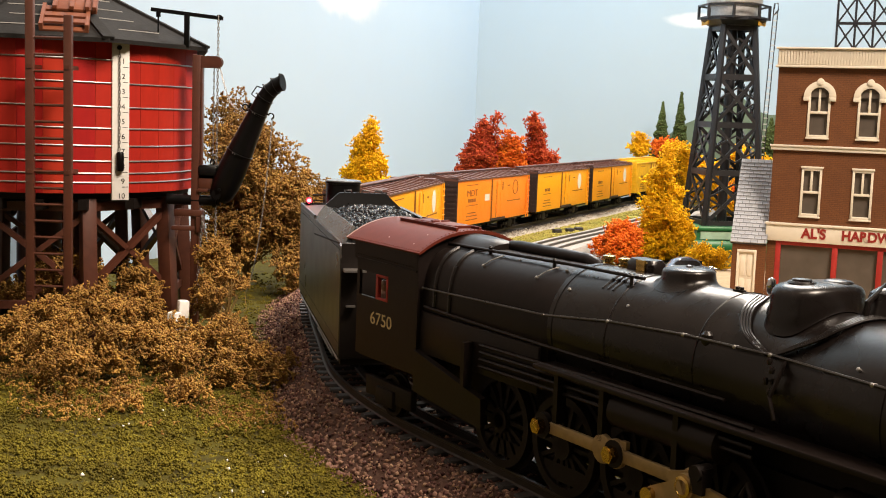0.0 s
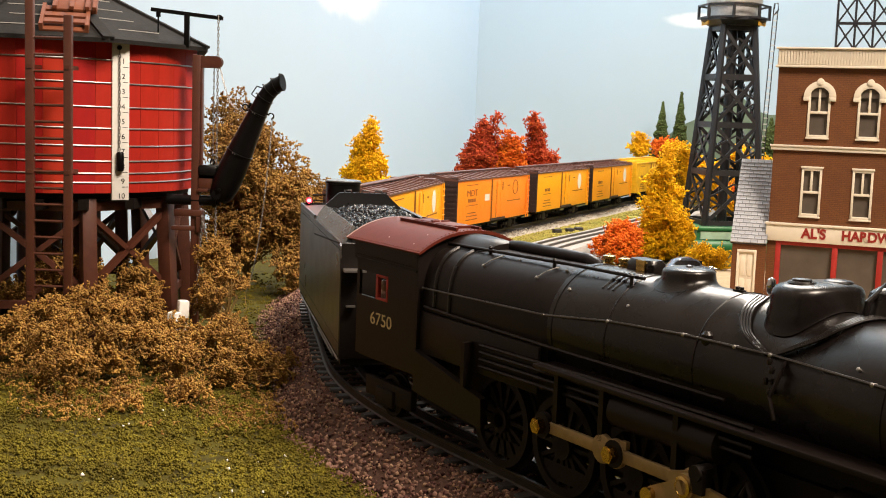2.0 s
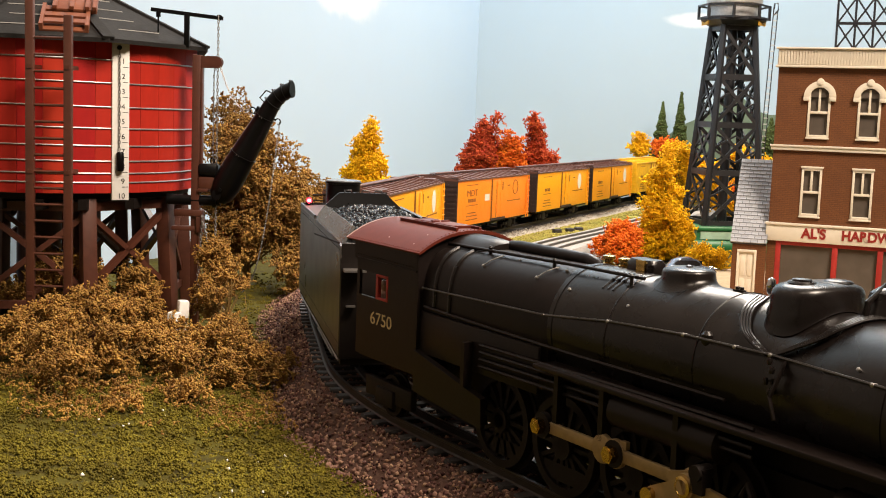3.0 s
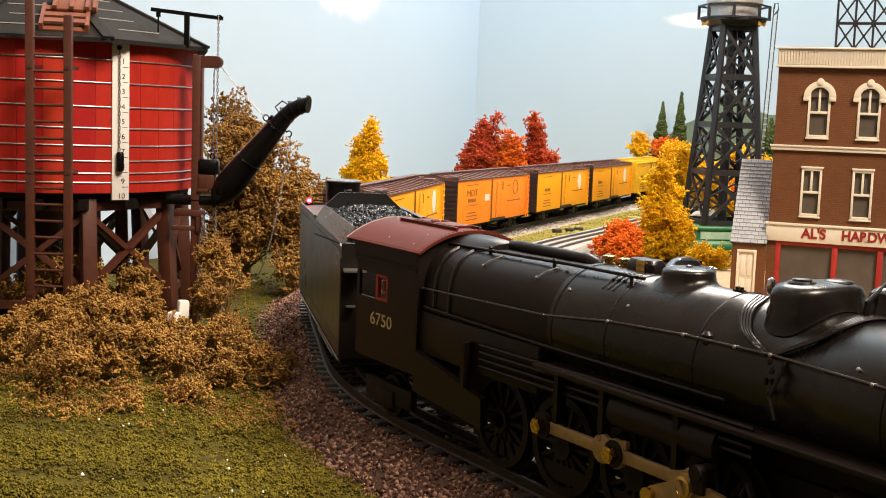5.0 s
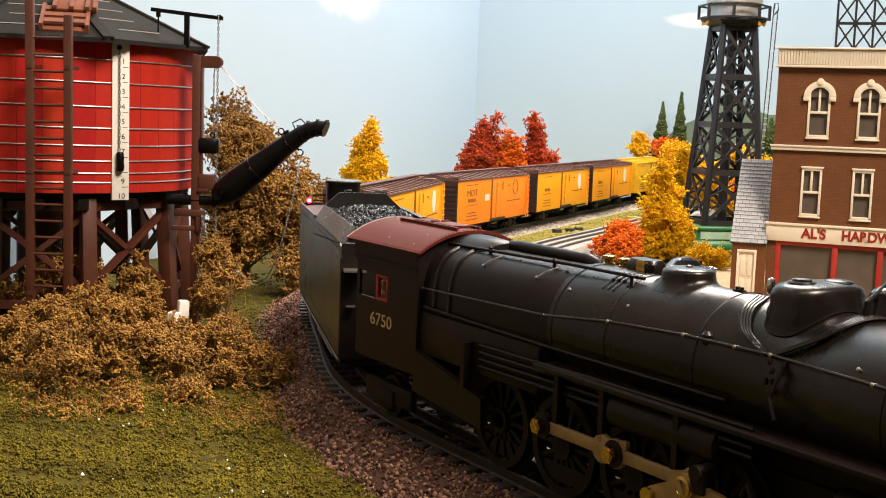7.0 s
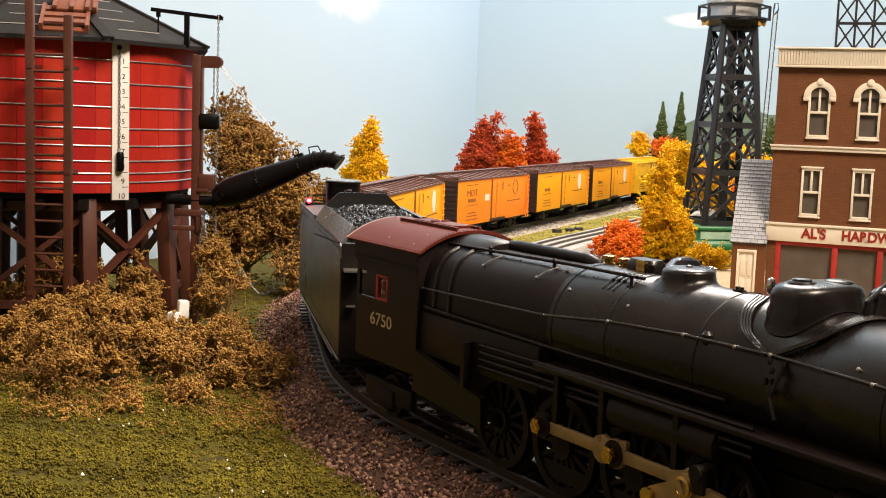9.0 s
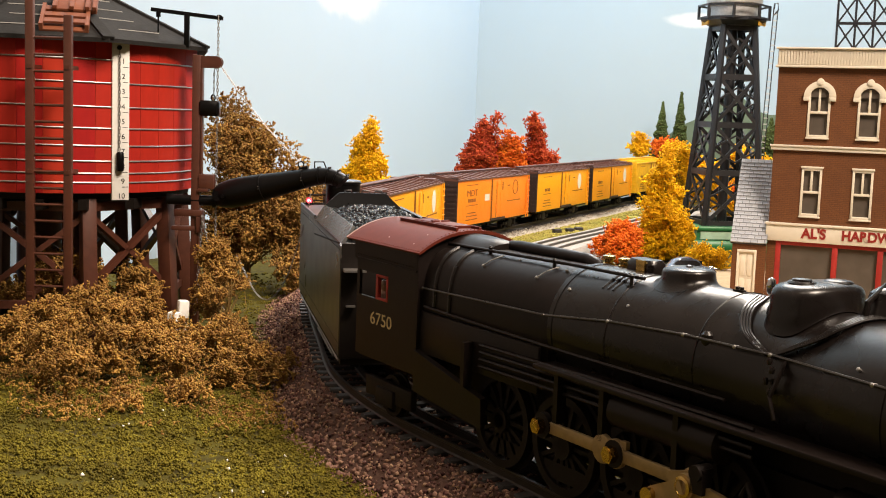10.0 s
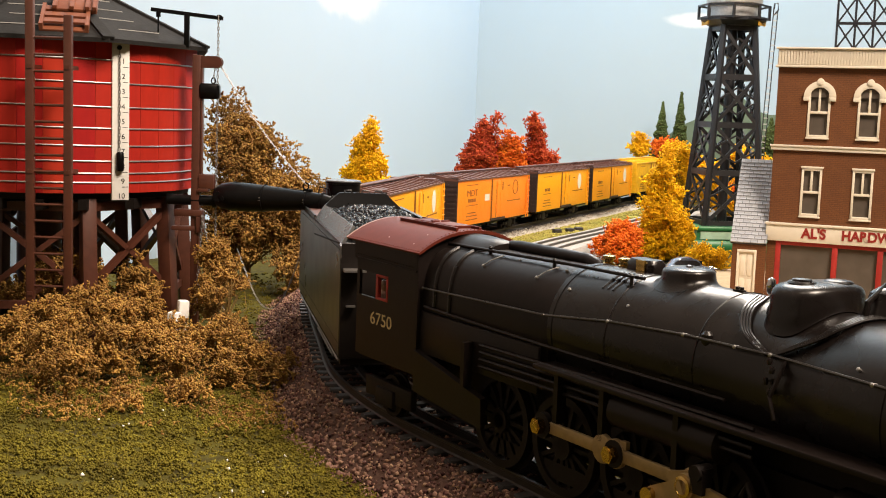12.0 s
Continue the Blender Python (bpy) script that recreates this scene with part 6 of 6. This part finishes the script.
def crown_points(rng, blobs, tips, puff, per, step):
    """Leaf crumbs strung on short curling strands round many twig ends, in the shell of several ragged lobes."""
    vol = np.array([b[3] * b[4] * b[5] for b in blobs]) ** 0.75
    lobes = np.array(blobs)[rng.choice(len(blobs), tips, p=vol / vol.sum())]
    d = rng.normal(size=(tips, 3))
    d[:, 2] += 0.25
    d /= np.linalg.norm(d, axis=1)[:, None]
    ends = lobes[:, :3] + d * lobes[:, 3:] * rng.uniform(0.55, 1.1, (tips, 1))
    count = rng.integers(max(1, per // 14), max(2, per // 7 + 1), tips)
    starts = np.repeat(ends, count, axis=0)
    return strands(rng, starts + rng.normal(size=starts.shape) * puff * 0.62, step), ends


def tree(name, x, y, z, blobs, leaf, label, seed, tips=160, puff=0.35, per=30, size=(0.06, 0.14), category="tree", trunk=0.3, limbs=40, shape="tetra", bark=None, stretch=1.5):
    rng = np.random.default_rng(seed)
    t = thing(name, at(x, y, z), label, category)
    pts, ends = crown_points(rng, blobs, tips, puff, per, size[1] * 1.25)
    pts = pts[pts[:, 2] > 0.05]
    v, f = crumbs(pts, rng.uniform(size[0], size[1], len(pts)), seed + 1, shape=shape, stretch=stretch)
    top = max(b[2] for b in blobs)
    g = Geo()
    lean = rng.normal(size=2) * 0.1
    spine = [Vector((lean[0] * h * top, lean[1] * h * top, h * top)) for h in np.linspace(0, 0.95, 7)]
    g.tube([p + Vector((rng.normal() * 0.06, rng.normal() * 0.06, 0)) for p in spine], [trunk * (1.05 - 0.85 * h) for h in np.linspace(0, 1, 7)], 7)
    part("trunk", g, bark or BARK, t, "thin brown trunk")
    lg = Geo()
    for e in ends[:limbs]:
        e = Vector(e)
        h = max(0.05, min(0.85, (e.z / top) * 0.6 - 0.05 + rng.normal() * 0.05))
        a = spine[0].lerp(spine[-1], h)
        mid = a.lerp(e, 0.5) + Vector(rng.normal(size=3) * 0.25)
        lg.tube([a, mid, e], [trunk * 0.38, trunk * 0.22, trunk * 0.1], 5)
    tagged(part("twig_work", lg, bark or BARK, t, "wiry twigs"), kind="stuff")
    crown = part("crown", crumb_mesh("crown", v, f, leaf), None, t, "ragged crown of small leaf clumps")
    tagged(crown, kind="stuff")
    return t


def cone_blobs(h0, h, r, n=7, jitter=0.3, seed=1):
    rng = np.random.default_rng(seed)
    out = []
    for k in range(n):
        u = k / (n - 1)
        rr = r * (1 - 0.78 * u ** 1.2)
        out.append((rng.normal() * jitter * r * 0.4, rng.normal() * jitter * r * 0.4, h0 + (h - h0) * u, rr, rr, (h - h0) / n * 0.95))
    return out


def round_blobs(h0, h, r, n=10, seed=1):
    rng = np.random.default_rng(seed)
    out = []
    for k in range(n):
        u = rng.uniform(0, 1)
        a = rng.uniform(0, 2 * math.pi)
        w = math.sin(math.pi * (0.2 + 0.7 * u))
        rr = r * rng.uniform(0.32, 0.5)
        out.append((math.cos(a) * r * 0.6 * w, math.sin(a) * r * 0.6 * w, h0 + rr * 0.6 + (h - h0 - rr * 1.4) * u, rr * 1.1, rr * 1.1, rr * 0.9))
    return out


def conifer(x, y, h, r, seed):
    rng = np.random.default_rng(seed)
    t = thing("conifer", at(x, y, 0), "dark green pointed conifer before the backdrop", "tree", "conifers")
    part("trunk", Geo().cyl((0, 0, 0), (0, 0, h * 0.9), 0.35, 0.05, n=8), BARK, t)
    pts = []
    for k in range(6000):
        u = rng.uniform(0, 1) ** 1.4
        rr = r * (1 - u) * (0.9 + 0.12 * math.sin(u * 60)) * rng.uniform(0.55, 1.05)
        a = rng.uniform(0, 2 * math.pi)
        pts.append((rr * math.cos(a), rr * math.sin(a), h * (0.08 + 0.92 * u)))
    v, f = crumbs(pts, rng.uniform(0.12, 0.3, len(pts)), seed)
    tagged(part("needles", crumb_mesh("needles", v, f, PINE), None, t), kind="stuff")


def hills():
    """Painted hills: a low relief standing against the wall."""
    g = Geo()
    n = 40
    top = []
    for k in range(n + 1):
        u = 38 + k * 1.6
        h = 9 + 9.0 * (1 - math.exp(-(u - 38) / 10)) + 3.4 * math.sin((u - 40) * 0.16) + 1.2 * math.sin(u * 0.5) + 0.12 * (u - 40)
        top.append((u, max(6, h)))
    g.prism([(38, -2)] + [(102, -2)] + top[::-1], 0.2, 0.6, Matrix.Rotation(radians(90), 4, "X"))
    solid("backdrop_hills", g, mat("hazy_green_hill", (0.13, 0.18, 0.13), 0.9, second=(0.09, 0.13, 0.085), scale=30, bump=0.1), "hazy green painted hills on the backdrop", "backdrop",
          at(CORNER.x, CORNER.y, 0, WALLANG - 90), kind="structure")


def plants():
    # olive brush in front of the tank
    rows = [
        (-27.6, 79.0, 6.0, 2.6, 31), (-24.6, 78.5, 5.7, 2.5, 32), (-20.6, 80.5, 6.0, 1.9, 33), (-22.6, 73.5, 4.6, 2.6, 34), (-18.9, 74.5, 4.5, 2.0, 35), (-15.4, 69.0, 3.7, 2.1, 36),
        (-13.6, 74.0, 6.0, 1.9, 37), (-12.4, 69.5, 3.6, 1.7, 38), (-21.6, 65.0, 4.4, 2.1, 39), (-18.0, 66.0, 4.0, 2.0, 40), (-15.0, 77.5, 6.9, 1.7, 41), (-19.3, 60.0, 3.4, 1.6, 42), (-9.5, 65.5, 2.9, 1.6, 45),
        (-16.2, 71.6, 3.3, 1.7, 48), (-19.2, 69.8, 4.4, 1.9, 50), (-24.0, 70.0, 4.5, 2.0, 57), (-14.6, 64.5, 2.5, 1.7, 46), (-12.0, 64.6, 2.2, 1.3, 47), (-26.0, 68.5, 3.8, 2.0, 49), (-13.4, 61.0, 0.9, 1.4, 43), (-16.6, 59.4, 0.9, 1.7, 44)]
    for x, y, h, r, seed in rows:
        tree("shrub", x, y, ground_z(x, y) - 0.1, round_blobs(0.2, h, r, 9, seed), OLIVE, "dry olive-brown shrub of wiry twigs on turf", seed, tips=int(60 * max(h, 1.5) * r / 8), puff=0.22, per=84,
             size=(0.046, 0.088), category="shrub", trunk=0.10, limbs=90, shape="octa", stretch=1.4)
    # tall trees behind the tank
    tree("tree", -17.6, 106.0, 0, round_blobs(1.0, 14.0, 5.0, 26, 51) + [(-0.5, 0, 13.9, 1.5, 1.5, 1.2), (1.4, 0, 12.3, 1.6, 1.8, 1.4), (2.9, 0, 10.6, 1.7, 1.8, 1.7), (3.4, 0, 8.0, 1.6, 2, 1.8), (0, 0, 6, 3.6, 3, 3), (3.0, 0, 5, 2, 2, 2)], OLIVEFAR, "tall olive-brown tree behind the tank", 51, tips=760, puff=0.5, per=60, size=(0.06, 0.14), trunk=0.35, limbs=90)
    tree("tree", -20.2, 109.0, 0, round_blobs(6.0, 17.3, 2.6, 9, 52), OLIVEFAR, "thin olive-brown tree with open crown", 52, tips=170, puff=0.45, per=40, size=(0.06, 0.14), trunk=0.3, limbs=60)
    tree("tree", -13.4, 103.5, 0, round_blobs(0.3, 9.6, 2.8, 14, 56), OLIVEFAR, "olive-brown tree beside the track", 56, tips=260, puff=0.42, per=54, size=(0.06, 0.13), trunk=0.2)
    tree("shrub", -12.0, 99.0, 0, round_blobs(0.2, 3.6, 2.3, 7, 53), OLIVEFAR, "low olive-brown shrub beside the track", 53, tips=70, puff=0.35, per=36, size=(0.07, 0.14), category="shrub", trunk=0.12)
    tree("tree", -16.6, 148.0, 0, round_blobs(1.0, 8.2, 2.4, 8, 54), OLIVEFAR, "small olive tree beyond the track", 54, tips=70, puff=0.4, per=36, size=(0.08, 0.17), trunk=0.2)
    # autumn trees beyond the cars
    tree("tree", -10.2, 152.0, 0, cone_blobs(5.5, 13.3, 2.9, 8, 0.25, 61), LEAFYELLOW, "golden yellow autumn tree beyond the cars", 61, tips=480, puff=0.42, per=56, size=(0.07, 0.15), trunk=0.25, limbs=60)
    for k, (x, y, h, r, leaf, seed) in enumerate([(6.6, 184, 15.0, 3.8, LEAFRED, 62), (13.6, 186, 14.8, 2.6, LEAFRED, 63), (9.9, 182, 12.6, 3.4, LEAFORANGE, 64), (4.2, 185, 11.4, 2.6, LEAFRED, 65), (16.0, 186, 9.4, 2.6, LEAFRED, 66)]):
        tree("tree", x, y, 0, cone_blobs(4.5, h, r, 7, 0.4, seed), leaf, "brick red autumn tree beyond the cars" if leaf is LEAFRED else "bright orange autumn tree beyond the cars", seed, tips=420, puff=0.5, per=56, size=(0.08, 0.17), trunk=0.25)
    # trees before the tower
    tree("tree", 24.8, 135.5, 0, cone_blobs(0.8, 11.8, 3.0, 9, 0.5, 71), LEAFYELLOW, "tall golden yellow autumn tree beside the siding", 71, tips=520, puff=0.36, per=60, size=(0.055, 0.125), trunk=0.22, limbs=60)
    tree("tree", 26.6, 134.0, 0, round_blobs(0.3, 4.6, 1.9, 7, 72), LEAFYELLOW, "small golden yellow tree beside the siding", 72, tips=160, puff=0.34, per=56, size=(0.055, 0.12), trunk=0.16)
    tree("shrub", 19.0, 129.0, 0, round_blobs(0.1, 4.5, 3.0, 11, 73), LEAFORANGE, "bright orange autumn shrub beside the siding", 73, tips=300, puff=0.34, per=56, size=(0.055, 0.12), category="shrub", trunk=0.14)
    tree("shrub", 28.6, 127.0, 0, round_blobs(0.1, 2.5, 2.2, 8, 74), LEAFYELLOW, "low golden yellow shrub beside the sand", 74, tips=170, puff=0.3, per=50, size=(0.05, 0.11), category="shrub", trunk=0.12)
    for x, y, h, r, leaf, seed in ((33.0, 172, 12.6, 3.0, LEAFYELLOW, 75), (42.6, 230, 13.2, 3.2, LEAFORANGE, 76), (37.6, 232, 13.2, 2.2, LEAFYELLOW, 77), (39, 180, 11.5, 3.6, LEAFYELLOW, 78), (46, 190, 12.5, 4.0, LEAFYELLOW, 79),
                                   (52, 200, 12.5, 4.0, LEAFYELLOW, 80), (44.5, 170, 9.5, 3.0, LEAFORANGE, 81)):
        tree("tree", x, y, 0, round_blobs(2, h, r, 9, seed), leaf, "golden yellow autumn tree behind the tower" if leaf is LEAFYELLOW else "bright orange autumn tree behind the tower", seed, tips=250, puff=0.45, per=50, size=(0.08, 0.17), trunk=0.22)
    for x, y, h, r, seed in ((42.6, 237, 19.6, 3.9, 91), (46.2, 237, 21.7, 3.4, 92), (60.6, 215, 22.5, 5.0, 93), (57.8, 213, 17, 5.0, 94)):
        conifer(x, y, h, r, seed)


def ground_cover():
    rng = np.random.default_rng(21)
    c, s = [], []
    while len(c) < 120000:
        x, y = rng.uniform(-34, 0), rng.uniform(40, 66) if rng.uniform() < 0.82 else rng.uniform(66, 112)
        if x < -0.42 * y - 2 or track_dist(x, y) < 4.3:
            continue
        lush = noise.noise(Vector((x * 0.45, y * 0.45, 7)))
        if lush < -0.5 and rng.uniform() < 0.6:
            continue
        r = rng.uniform(0.12, 0.26) * (1 + 0.7 * lush)
        d = rng.normal(size=(16, 3))
        d[:, 2] = abs(d[:, 2]) * 0.8
        d /= np.linalg.norm(d, axis=1)[:, None]
        c.extend(np.array((x, y, ground_z(x, y) - 0.04)) + d * r * rng.uniform(0.7, 1.15, (16, 1)))
        s.extend(rng.uniform(0.035, 0.085, 16))
    v, f = crumbs(c, s, 22, shape="tetra")
    tagged(new("turf", crumb_mesh("turf", v, f, TURF)), "olive green ground foam turf", "turf", kind="stuff")
    c = []
    for _ in range(2400):
        x, y = rng.uniform(-30, -5), rng.uniform(56, 78)
        if track_dist(x, y) < 4.6 or noise.noise(Vector((x * 0.3, y * 0.3, 3))) < 0.0:
            continue
        for _ in range(3):
            c.append((x + rng.normal() * 0.4, y + rng.normal() * 0.4, ground_z(x, y) + rng.uniform(0, 0.3)))
    c = strands(rng, c, 0.1, 5)
    s = rng.uniform(0.04, 0.085, len(c))
    v, f = crumbs(c, s, 23)
    tagged(new("fallen_brush", crumb_mesh("fallen_brush", v, f, OLIVE)), "dry olive-brown crumbs on the turf", "brush", kind="stuff")
    c, s = [], []
    while len(c) < 13000:
        p, d = point_on(SIDING, rng.uniform(0, 95))
        o = rng.uniform(3.0, 8.9)
        x, y = p.x - d.y * o, p.y + d.x * o
        if track_dist(x, y) < 4.2 or noise.noise(Vector((x * 0.3, y * 0.3, 2))) < -0.35:
            continue
        c.append((x, y, 1.45 - 0.06 * (o - 3) ** 1.25 + rng.uniform(-0.05, 0.12)))
        s.append(rng.uniform(0.06, 0.15))
    v, f = crumbs(c, s, 24)
    tagged(new("turf", crumb_mesh("turf", v, f, STRAW)), "straw green turf between the tracks", "turf", kind="stuff")
    c = [(x, y, ground_z(x, y) + 0.15) for x, y in [(rng.uniform(-22, -3), rng.uniform(45, 62)) for _ in range(60)] if track_dist(x, y) > 4.8][:26]
    v, f = crumbs(c, rng.uniform(0.04, 0.10, len(c)), 26)
    tagged(new("white_crumbs", crumb_mesh("white_crumbs", v, f, WHITE)), "tiny white plaster crumbs on the turf", "crumbs", kind="stuff")
    solid("sand_yard", Geo().box(14, 70, 96, 127.5, -0.6, 0.10), SAND, "tan sand yard round the store", "ground", kind="structure")
    for x, y in ((14.2, 148.0), (16.0, 149.6), (17.3, 151.4)):
        solid("tie_stack", Geo().box(-0.5, 0.5, -0.4, 0.4, 0, 0.75), TIE, "small dark block of ties on the turf", "block", at(x, y, 1.15, 20), bevel=0.08)


# ---- build ----
room()
ground()
hills()
ballast()
track("track", TRACK, "curved three-rail model track on dark ties", 18, 250, TIE, RAIL)
track("siding", SIDING, "straight three-rail siding on weathered grey ties", 0, 96, PALETIE, DUSTYRAIL)
water_tank()
SPOUT = spout()
WEIGHT = counterweight()
LIFTBITS = chain_bits(25, "fine steel lifting chain of the spout", "lifting chain")
PULLBITS = chain_bits(25, "fine steel pull chain of the spout", "pull chain")
locomotive()
tender()
cars()
hardware_store()
roof_truss()
beacon_tower()
automobile()
plants()
ground_cover()
motions()
